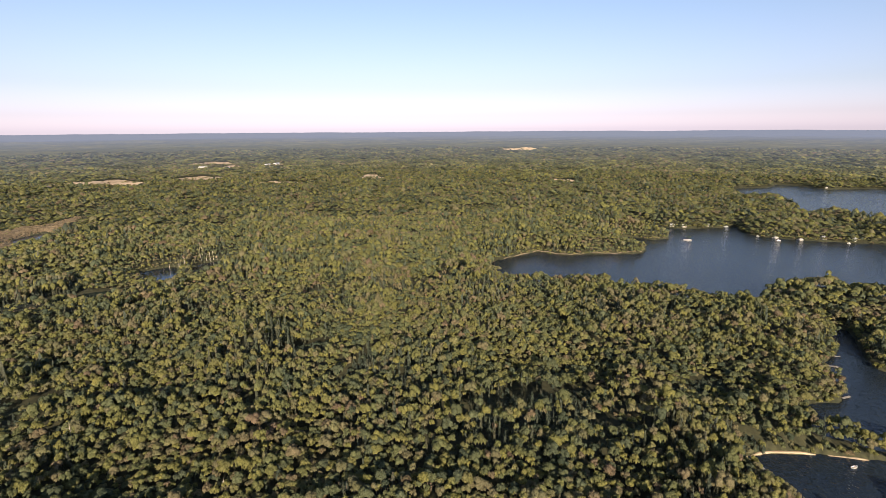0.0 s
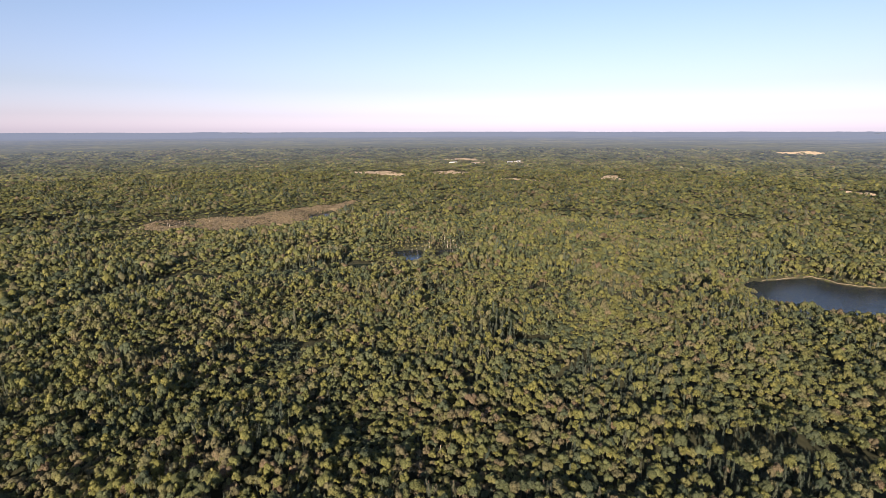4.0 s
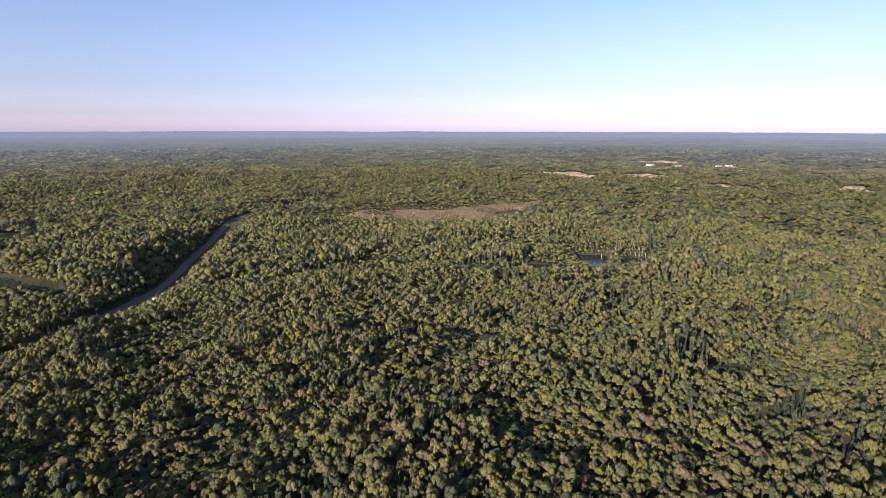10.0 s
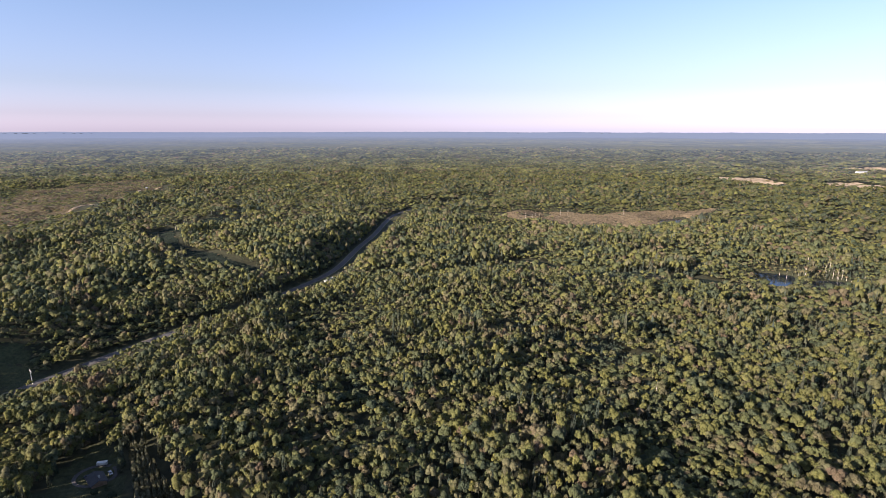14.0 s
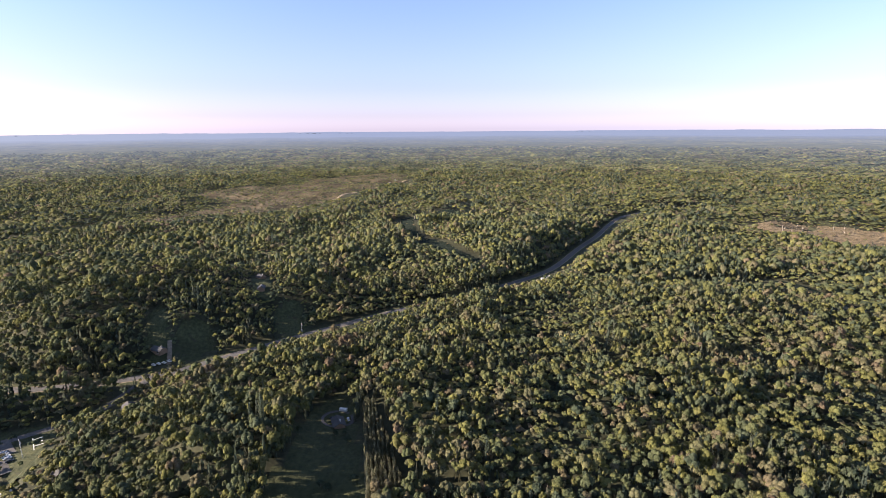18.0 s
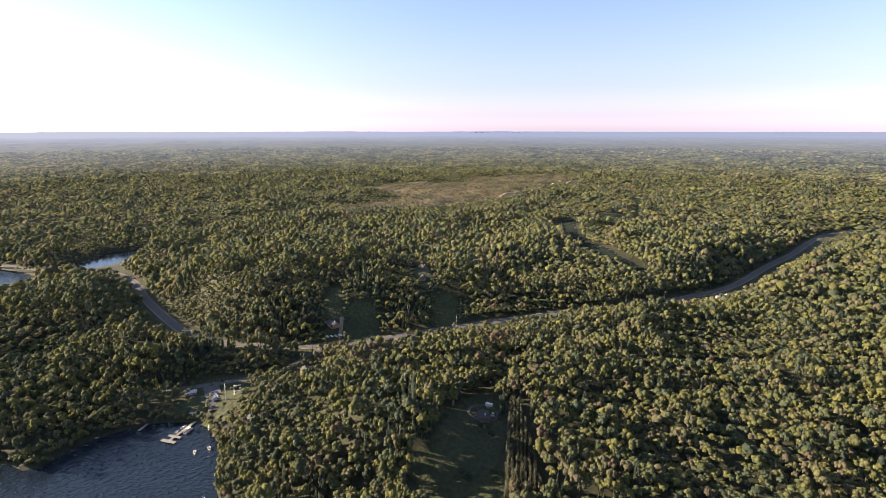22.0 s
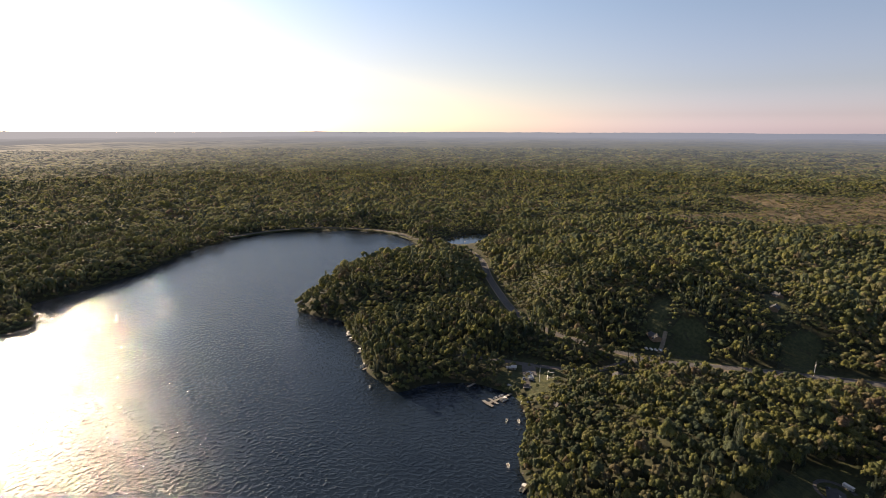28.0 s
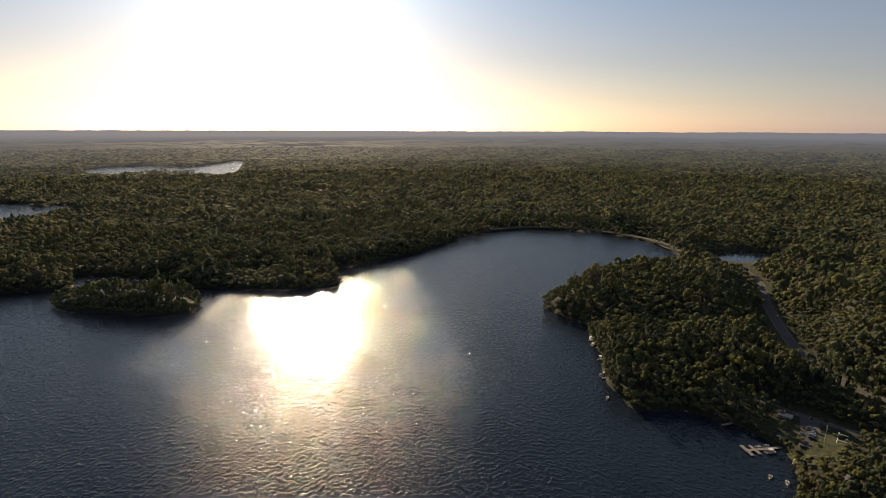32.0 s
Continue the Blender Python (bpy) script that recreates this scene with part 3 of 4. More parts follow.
def leafy(count, edge, seed, shape):
    """A crown of leaf sprays: small leaning triangles over the lobes of the crown; height 1, width 1."""
    r = np.random.RandomState(seed)
    lobes = [(0.0, 0.0, 0.70, 0.40)] * 3
    for k in range(3):
        a = k * 2.09 + r.uniform(-0.5, 0.5)
        q = r.uniform(0.16, 0.26)
        lobes.append((q * math.cos(a), q * math.sin(a), r.uniform(0.56, 0.74), r.uniform(0.22, 0.30)))
    vs = []
    for k in range(count):
        if shape == "broad":
            cx, cy, cz, rad = lobes[k % len(lobes)]
            d = r.normal(0, 1, 3) + np.array([cx * 1.5, cy * 1.5, 0.75])
            d /= np.linalg.norm(d)
            c = np.array([cx, cy, cz]) + d * np.array([rad, rad, rad * 0.72])
            n = d + r.normal(0, 0.24, 3)
        else:
            u = (k + r.uniform(0, 1)) / count
            u = 1 - math.sqrt(1 - 0.98 * u)
            a, q = k * 2.4, 0.44 * (1 - u) ** 0.85 + 0.02
            c = np.array([q * math.cos(a), q * math.sin(a), 0.08 + 0.88 * u])
            n = np.array([math.cos(a), math.sin(a), 0.55]) + r.normal(0, 0.25, 3)
        n /= np.linalg.norm(n)
        t = np.cross(n, (0, 0, 1) if abs(n[2]) < 0.9 else (1, 0, 0))
        t /= np.linalg.norm(t)
        b = np.cross(n, t)
        s0, turn = edge * r.uniform(0.65, 1.3), r.uniform(0, math.tau)
        for j in range(3):
            w = turn + j * 2.094 + r.uniform(-0.3, 0.3)
            off = (math.cos(w) * t + math.sin(w) * b) * s0 * 0.58
            vs.append(c + off * np.array([1, 1, 0.62]))
    return np.array(vs), np.arange(count * 3).reshape(-1, 3)


CAP, LOW_CAP = ((ICO[0], np.array([f for f in ICO[1] if ICO[0][f, 2].mean() > low])) for low in (-0.6, 0.0))      # lumps open below


def domed(count, size, sprays, edge, seed, lump=CAP):
    """A rounded broadleaf crown: leafy lumps heaped into a dome, with loose sprays on them; height 1, width 1."""
    r = np.random.RandomState(seed)
    v0, f0 = lump
    vs, fs, base = [], [], 0
    heap = []
    turn = r.uniform(0, math.tau)
    for k in range(count):
        u = (k + 0.5) / count
        top = 1 - 1.12 * u
        q = 0.31 * math.sqrt(max(0.0, 1 - top * top)) * r.uniform(0.78, 1.12) if count > 1 else 0.0
        a = turn + 2.4 * k + r.uniform(-0.35, 0.35)
        c = np.array([q * math.cos(a), q * math.sin(a), 0.68 + (0.15 * top * r.uniform(0.8, 1.2) if count > 1 else 0.0)])
        w = size * r.uniform(0.80, 1.22)
        half = np.array([w, w, w * (0.46 if count > 1 else 0.50)])
        spin = np.array(Euler((0, 0, r.uniform(0, math.tau))).to_matrix())
        skin = v0 @ spin.T * r.uniform(0.80, 1.18, (len(v0), 1)) * half + c
        vs.append(skin)
        fs.append(f0 + base)
        base += len(v0)
        heap.append((c, half))
    for k in range(sprays):
        c, half = heap[r.randint(len(heap))]
        d = r.normal(0, 1, 3) + np.array([c[0] * 3, c[1] * 3, 0.5])
        d /= np.linalg.norm(d)
        at = c + d * half * r.uniform(0.94, 1.14)
        n = d + r.normal(0, 0.3, 3)
        t = np.cross(n, (0.3, 0.2, 1.0))
        t /= np.linalg.norm(t)
        b = np.cross(n / np.linalg.norm(n), t)
        w0 = r.uniform(0, math.tau)
        vs.append(np.array([at + (math.cos(w0 + j * 2.09) * t + math.sin(w0 + j * 2.09) * b) * edge * r.uniform(0.6, 1.2) * (1, 1, 0.46) for j in range(3)]))
        fs.append(np.arange(3)[None] + base)
        base += 3
    return np.concatenate(vs), np.concatenate(fs)


BROAD = [domed(4 + k % 2, 0.29, 9, 0.11, 20 + k, CAP if k % 4 == 1 else LOW_CAP) for k in range(10)]
BROAD_NEXT = [domed(3, 0.34, 5, 0.15, 80 + k, LOW_CAP) for k in range(7)]
BROAD_MID = [domed(1, 0.52, 1, 0.22, 40 + k, LOW_CAP) for k in range(7)]
HALF = (OCTA[0][:5], OCTA[1][:4])
BROAD_FAR = [clumps(1, 50 + k, 0.62, "broad", HALF) for k in range(4)]
FIR = [leafy(40, 0.33, 60 + k, "fir") for k in range(3)]
FIR_MID = [leafy(13, 0.55, 70 + k, "fir") for k in range(3)]


def plant(name, p, broad, fir, seed, wide, label, mats=(leaf_mat, needle_mat)):
    r = np.random.RandomState(seed)
    n = len(p)
    z = land(p)
    stand = waves(p[:, 0], p[:, 1], 170, 11) + 0.5 * waves(p[:, 0], p[:, 1], 60, 12)
    # blow-downs grown over with low young trees; tall trees added round them and the meadow for shade
    low = waves(p[:, 0], p[:, 1], 75, 31) + 0.7 * waves(p[:, 0], p[:, 1], 33, 32) > 1.08
    for line in gap_lines[1:]:
        low |= away(p, line, False, 12) < 7.5 + 4 * waves(p[:, 0], p[:, 1], 40, 15)
    rim = (away(p, field_lines[0], True, 20) < 19) & (p[:, 1] < -70)
    for line in hollow_lines:
        within = inside(p, line)
        low |= within
        rim |= ~within & (away(p, line, True, 14) < 13)
    is_fir = r.uniform(0, 1, n) < np.where(low, 0.85, np.clip(0.05 + 0.32 * stand, 0.02, 0.55))
    tint = np.clip(0.5 + 0.20 * r.normal(0, 1, n) + 0.18 * waves(p[:, 0], p[:, 1], 70, 13), 0, 1)
    height = (11.5 + 2.0 * r.normal(0, 1, n) + 4.2 * stand + 2.0 * waves(p[:, 0], p[:, 1], 48, 14)
              + 2.2 * np.tanh(4 * waves(p[:, 0], p[:, 1], 120, 16))).clip(4.5, 21)
    height *= np.where(low, 0.42, np.where(rim, 1.45, 1.0))
    # dark conifer hues, with the shade of the hollows put into them
    tint = np.where(low, 0.25 * tint, tint)
    big = np.exp(np.clip(0.28 * r.normal(0, 1, n), -0.45, 0.7))
    width, height = wide * big, height * big ** 0.6
    if wide > 9:
        height *= 0.9
    # scrub and young trees along the road, round ponds and meadows
    edge = np.where(p[:, 1] > -205, np.maximum(away(p, road_line + (24.0, 15.0), False, 26) / 26, np.where((p[:, 1] > -115) & (p[:, 1] < 60), 0.6, 0.14)), 1)
    bend = (p[:, 1] < -335) & (p[:, 1] > -480)
    edge = np.where(bend, 0.2 + 0.8 * away(p, road_line + (20.0, 12.0), False, 26) / 26, edge)
    for line in pond_lines:
        edge = np.minimum(edge, np.where(inside(p, line), 0, away(p, line, True, 55) / 55))
    edge = np.minimum(edge, np.where(inside(p, brown_line), 0, 0.2 + away(p, brown_line, True, 60) / 75))
    edge = np.minimum(edge, np.where(inside(p, marsh_line), 0, away(p, marsh_line, True, 40) / 40))
    for line in field_lines[1:]:
        edge = np.minimum(edge, 0.3 + away(p, line, True, 30) / 40)
    edge = np.minimum(edge, 0.3 + away(p, gap_lines[0] * 0.955, False, 40) / 45)
    # extra tree height added here to shade the marina lawn
    height *= np.where(np.hypot(p[:, 0] + 285, p[:, 1] + 318) < 34, 1.2, 1.0)
    screen = (away(p, road_line + (15.0, 9.0), False, 18) < 15) & (p[:, 1] > -330) & (p[:, 1] < -222)
    height *= np.where(screen, 1.4, 1.0)
    for cx, cy in ((385, 925), (330, 840), (290, 840)):      # low growth on the spits of the north lake
        edge = np.where(np.hypot(p[:, 0] - cx, p[:, 1] - cy) < 55, np.minimum(edge, 0.6), edge)
    height *= 0.42 + 0.58 * np.clip(edge, 0, 1)
    width *= 0.62 + 0.38 * np.clip(edge, 0, 1)
    for kind, sel, templates, mat in (("broadleaf", ~is_fir, broad, mats[0]), ("conifer", is_fir, fir, mats[1])):
        w = width[sel] * (1.0 if kind == "broadleaf" else 0.56)
        h = height[sel] * (1.0 if kind == "broadleaf" else 1.12)
        me = grove(name, laid(p[sel], z[sel]), w, h, tint[sel], templates, mat, seed + 1, deep=2.7 if kind == "broadleaf" else 9.0)
        tagged(new(kind + "_" + name, me), label % kind, "forest" if name == "forest" else "backdrop", kind="stuff")


NEAR, MID = 445.0, 1120.0
near_p = sown(150, NEAR, 4.15, 101, False)
reach = np.hypot(near_p[:, 0], near_p[:, 1])
order = np.argsort(np.where(reach > 226, reach, 9999))[:270]
near_sites = near_p[order]                     # these stand as single trees, further down
row_bed = np.array([(-322, -52), (-228, -40), (-226, -12), (-322, -36)], float)
keep = np.ones(len(near_p), bool)
keep[order] = False
keep &= ~inside(near_p, row_bed)
plant("forest", near_p[keep], BROAD, FIR, 201, 4.4, "dense %s forest in late summer green")
plant("forest", sown(NEAR, 650, 4.45, 108, False), BROAD_NEXT, FIR_MID, 208, 4.7, "dense %s forest beyond the nearest trees")
plant("forest", sown(650, MID, 5.2, 102, False), BROAD_MID, FIR_MID, 202, 5.7, "dense %s forest farther off")
plant("forest", sown(MID, FLAT, 7.5, 103, False), BROAD_FAR, BROAD_FAR, 203, 8.3, "distant %s forest canopy")
# the two farthest belts of trees carry the painted haze glow
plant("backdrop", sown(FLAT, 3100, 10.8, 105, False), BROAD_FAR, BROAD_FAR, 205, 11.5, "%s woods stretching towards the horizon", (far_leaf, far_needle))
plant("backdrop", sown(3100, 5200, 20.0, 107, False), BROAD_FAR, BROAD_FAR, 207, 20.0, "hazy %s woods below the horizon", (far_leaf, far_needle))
plant("forest", sown(8, 150, 5.4, 106, False), BROAD_MID, FIR_MID, 206, 7.6, "dense %s forest under the drone")
plant("forest", sown(8, 1500, 14.0, 104, True), BROAD_FAR, FIR_MID, 204, 14.0, "%s forest on the far side of the bay")

# bushes and leaning trees that crowd the water's edge
brink = []
for line in lake_lines[:5] + [island_line]:
    fine = curve_through(line[::2], True, 3.6)
    d = np.gradient(fine, axis=0)
    side = np.stack([d[:, 1], -d[:, 0]], 1) / np.linalg.norm(d, axis=1)[:, None]
    for sgn in (-1.8, 1.8):
        brink.append(fine + side * sgn)
brink = np.concatenate(brink)
dist = np.hypot(brink[:, 0], brink[:, 1])
turn_az = np.degrees(np.arctan2(-brink[:, 0], brink[:, 1])) % 360
brink = brink[(dist < 1500) & ((turn_az < 217) | (turn_az > 314)) & (dist > 200)]
gap_shore = shore(brink)
brink = brink[(gap_shore > 0.2) & (gap_shore < 6) & (away(brink, road_line, False, 30) > 24)]
rb = np.random.RandomState(21)
brink = brink[rb.uniform(0, 1, len(brink)) < 0.97] + 0.0
me = grove("shore_thicket", np.column_stack([brink, land(brink)]), rb.uniform(3.8, 6.0, len(brink)), rb.uniform(7.0, 13.0, len(brink)),
           np.clip(rb.normal(0.5, 0.25, len(brink)), 0, 1), BROAD_NEXT, leaf_mat, 22, 4.2)
tagged(new("shore_thicket", me), "green thicket leaning over the lake shore", "thicket", kind="stuff")

# growth added to close the sunny edge of the woods and keep sun streaks off the meadow
hem = np.concatenate([curve_through(field_lines[0][::2], True, 2.2) + (0, -k) for k in (2.0, 5.0, 8.5)])
hem = hem[(hem[:, 1] < -64) & ~inside(hem, field_lines[0])]
me = grove("shade_growth", np.column_stack([hem, land(hem)]), rb.uniform(3.5, 5.0, len(hem)), rb.uniform(11.0, 17.0, len(hem)),
           np.clip(rb.normal(0.5, 0.2, len(hem)), 0, 1), BROAD_NEXT, leaf_mat, 23, 1.0, deep=9.0)
tagged(new("shade_growth", me), "dense green growth added along the meadow's edge to shade it", "thicket", kind="stuff")

# far woods: an uneven canopy up to the horizon
fr = np.concatenate([np.geomspace(FLAT - 20, 9000, 80), np.geomspace(9200, 39800, 22)])
fa = np.radians(np.linspace(-46, 217, 640))
fp = ring_grid(fr, fa)
rf = np.random.RandomState(9)
fp = fp * (1 + rf.uniform(-0.003, 0.003, (len(fp), 1)))
fd = np.hypot(fp[:, 0], fp[:, 1])
fz = 3 - 9 * np.clip((5600 - fd) / 600, 0, 1) + 12 * np.clip(rf.normal(0.75, 0.09, len(fp)), 0, 1.5) * np.clip((40000 - np.hypot(fp[:, 0], fp[:, 1])) / 9000, 0, 1)
bare = shore(fp) < 8
for line in sand_lines:
    bare |= inside(fp, line)
fz += np.clip((fd - 5000) / 1200, 0, 1) * (15 * waves(fp[:, 0], fp[:, 1], 1500, 61) + 7 * waves(fp[:, 0], fp[:, 1], 520, 62) - 6)
fz = np.where(bare, -6, fz)
fz = fz + np.clip((np.hypot(fp[:, 0], fp[:, 1]) - 6500) / 9000, 0, 1) * (15 + 30 * waves(fp[:, 0], fp[:, 1], 9000, 8))
# its material holds painted haze over darkened greens
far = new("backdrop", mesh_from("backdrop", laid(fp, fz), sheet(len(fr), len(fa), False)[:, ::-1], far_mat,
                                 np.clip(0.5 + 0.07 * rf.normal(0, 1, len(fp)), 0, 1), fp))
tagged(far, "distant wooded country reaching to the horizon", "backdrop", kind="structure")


# ---------------------------------------------------------------- things: helpers
def painted(name, color, rough=0.6, metal=0.0, scale=1.5):
    return grainy(name, tuple(0.78 * v for v in color), color, scale, rough, stain=0.3, metal=metal)


white_paint = painted("white_paint", (0.78, 0.77, 0.74), 0.5)
grey_wood = grainy("weathered_boards", (0.15, 0.14, 0.13), (0.34, 0.325, 0.30), 2.0, stain=0.2)
brown_wall = painted("brown_siding", (0.26, 0.18, 0.12), 0.8)
pale_wall = painted("pale_siding", (0.42, 0.41, 0.38), 0.7)
dark_roof = painted("dark_shingle", (0.075, 0.075, 0.080), 0.85)
metal_roof = painted("pale_metal_roof", (0.55, 0.56, 0.58), 0.35, 0.5)
red_roof = painted("rusty_roof", (0.34, 0.15, 0.09), 0.8)
steel_mat = painted("galvanised_steel", (0.50, 0.51, 0.52), 0.4, 0.8)
tyre_mat = painted("tyre_rubber", (0.03, 0.03, 0.03), 0.9)
dark_paint = painted("dark_car_paint", (0.05, 0.055, 0.065), 0.25)
silver_paint = painted("silver_car_paint", (0.50, 0.51, 0.53), 0.25, 0.6)
slate_paint = painted("slate_car_paint", (0.13, 0.15, 0.19), 0.25)
seat_mat = painted("boat_seats", (0.30, 0.22, 0.16), 0.7)
concrete_mat = grainy("concrete", (0.28, 0.27, 0.25), (0.46, 0.44, 0.41), 1.2, stain=0.2)


def glassy():
    m, nt, b = material("window_glass")
    b.inputs["Base Color"].default_value = (0.02, 0.025, 0.03, 1)
    b.inputs["Roughness"].default_value = 0.05
    bumped(nt, b, noise_of(nt, coords(nt), 0.8, 2), 0.05, 0.05)
    return m


glass_mat = glassy()


def part(name, bm, mat, parent, label=""):
    """Link a bmesh as one mesh object under a thing or a part."""
    me = bpy.data.meshes.new(name)
    bmesh.ops.recalc_face_normals(bm, faces=bm.faces)
    bm.to_mesh(me)
    bm.free()
    me.materials.append(mat)
    ob = new(name, me)
    ob.parent = parent
    return tagged(ob, label)


def box(x, y, z, sx, sy, sz, bevel=0.0, turn=0.0, bm=None):
    """A block from its base centre; bevelled edges."""
    bm = bm or bmesh.new()
    made = bmesh.ops.create_cube(bm, size=1.0)["verts"]
    m = pose(x, y, z + sz / 2, 0, 0, turn) @ Matrix.Diagonal((sx, sy, sz, 1))
    bmesh.ops.transform(bm, matrix=m, verts=made)
    if bevel:
        edges = list({e for v in made for e in v.link_edges})
        bmesh.ops.bevel(bm, geom=edges, offset=bevel, segments=1, affect="EDGES")
    return bm


def rod(a, b, r0, r1, sides=7, bm=None):
    """A tapered round bar from a to b."""
    bm = bm or bmesh.new()
    a, b = Vector(a), Vector(b)
    made = bmesh.ops.create_cone(bm, cap_ends=True, segments=sides, radius1=r0, radius2=r1, depth=(b - a).length)["verts"]
    m = Matrix.Translation((a + b) / 2) @ (b - a).to_track_quat("Z", "Y").to_matrix().to_4x4()
    bmesh.ops.transform(bm, matrix=m, verts=made)
    return bm


def thing(name, label, category, group=""):
    return tagged(new(name), label, category, group)


def ground_at(x, y):
    return float(land(np.array([[x, y]], float))[0])


def put(ob, x, y, turn=0.0, lift=0.0, z=None):
    """Set a thing down on the ground (or at z) at a place of the plan."""
    h = ground_at(x, y) if z is None else z
    p = laid(np.array([[x, y]], float), np.array([h + lift]))[0]
    ob.matrix_basis = pose(p[0], p[1], p[2], 0, 0, turn)
    return ob


# ---------------------------------------------------------------- houses
def house(name, label, category, w, d, h, rise, wall, roof, chimney=True, group=""):
    """A gabled house: ridge along x."""
    root = thing(name, label, category, group)
    bm = bmesh.new()
    pts = [(-w / 2, -d / 2, -1), (w / 2, -d / 2, -1), (w / 2, d / 2, -1), (-w / 2, d / 2, -1),
           (-w / 2, -d / 2, h), (w / 2, -d / 2, h), (w / 2, d / 2, h), (-w / 2, d / 2, h), (-w / 2, 0, h + rise), (w / 2, 0, h + rise)]
    v = [bm.verts.new(q) for q in pts]
    for f in ((0, 1, 5, 4), (2, 3, 7, 6), (1, 2, 6, 9, 5), (3, 0, 4, 8, 7), (4, 5, 9, 8), (6, 7, 8, 9), (3, 2, 1, 0)):
        bm.faces.new([v[i] for i in f])
    part("wall", bm, wall, root)
    slope = math.atan2(rise, d / 2)
    long = (d / 2 + 0.7) / math.cos(slope)
    for sgn in (-1, 1):
        bm = box(0, 0, 0, w + 1.2, long, 0.22, 0.04)
        m = Matrix.Translation((0, sgn * (d / 2 + 0.7) / 2, h + rise - (d / 2 + 0.7) / 2 * math.tan(slope) + 0.06)) @ Euler((-sgn * slope, 0, 0)).to_matrix().to_4x4()
        bmesh.ops.transform(bm, matrix=m, verts=bm.verts)
        part("roof", bm, roof, root)
    if chimney:
        part("chimney", box(w * 0.22, d * 0.12, h + rise * 0.4, 0.9, 0.9, rise * 0.6 + 1.3, 0.05), concrete_mat, root)
    for sgn in (-1, 1):
        for k in range(max(2, int(w / 3.5))):
            x = -w / 2 + (k + 0.5) * w / max(2, int(w / 3.5))
            if sgn < 0 and k == 1:
                part("door", box(x, sgn * (d / 2 + 0.02), 0.05, 1.0, 0.10, 2.05, 0.02), brown_wall, root, "brown front door")
                continue
            win = part("window", box(x, sgn * (d / 2 + 0.03), 0.9, 1.5, 0.12, 1.3, 0.03), white_paint, root)
            part("pane", box(x, sgn * (d / 2 + 0.08), 1.0, 1.25, 0.06, 1.1), glass_mat, win)
    return root


lodge = house("house", "dark brown house with dark shingle roof in a grass clearing", "house", 12, 7.5, 2.8, 1.8, brown_wall, dark_roof)
put(lodge, -424, -240, 62)
barn = house("house", "low brown house with dark roof beside a ring drive", "house", 10, 7, 2.7, 1.7, brown_wall, dark_roof)
put(barn, -297, -61, 20)
# house form standing in for a long white trailer
put(house("marina_trailer", "long white trailer at the marina, built as a low house with pale metal roof", "building", 8, 4, 2.4, 0.9, pale_wall, metal_roof, False), -285, -285.5, 132)
cottage = house("cottage", "small brown cottage with dark roof among trees", "cottage", 10, 7, 2.7, 2.0, brown_wall, dark_roof, True, "wooded cottages")
put(cottage, -336, -217, 35)
for x, y, a in ((-572, -196, 50), (-628, -262, 20), (-219, -362, 70), (-236, -431, 110), (-541, -186, 10), (-262, -214, 40), (-1120, 1752, 30)):
    put(copy_thing(cottage, Matrix()), x, y, a)
lakeside = house("lake_house", "pale lakeside cottage with metal roof by the shore", "cottage", 8, 6, 3.0, 1.8, pale_wall, metal_roof, True, "lakeside cottages")
put(lakeside, 731, 888, 30)
for x, y, a in ((585, 932, 60), (607, 915, 20), (678, 893, 10), (465, 1024, 0), (487, 1018, 5), (535, 1022, 10), (575, 1024, 15), (640, 897, 15),
                (1250, 1668, 40), (880, 1515, 0), (-1392, 888, 30), (-415, 1998, 0), (-350, 2062, 0), (-1215, 1843, 20), (-1592, 2328, 20),
                (-1917, -130, 60), (-1875, -148, 60), (-640, 152, 40), (-632, 146, 100), (-880, 262, 60), (-408, -1000, 20), (-745, -1533, 0),
                (-520, -1928, 0), (-785, -1545, 30)):
    put(copy_thing(lakeside, Matrix()), x * 1.012, y * 1.012, a)
farm = house("farm_building", "long white farm building with pale roof", "building", 44, 16, 6, 4, white_paint, metal_roof, False, "far farm buildings")
put(farm, -1112, 2657, 70)
for x, y, a in ((-1248, 2700, 60), (-960, 2847, 75), (-915, 2860, 75), (-3058, -367, 10), (-3080, -330, 10)):
    put(copy_thing(farm, Matrix()), x, y, a)
red_house = house("cottage", "cottage with rusty red roof above the far bay", "cottage", 14, 9, 3.2, 2.6, pale_wall, red_roof, True, "red roofed cottages")
put(red_house, 818, 1600, 15)
put(copy_thing(red_house, Matrix()), 845, 1598, 0)


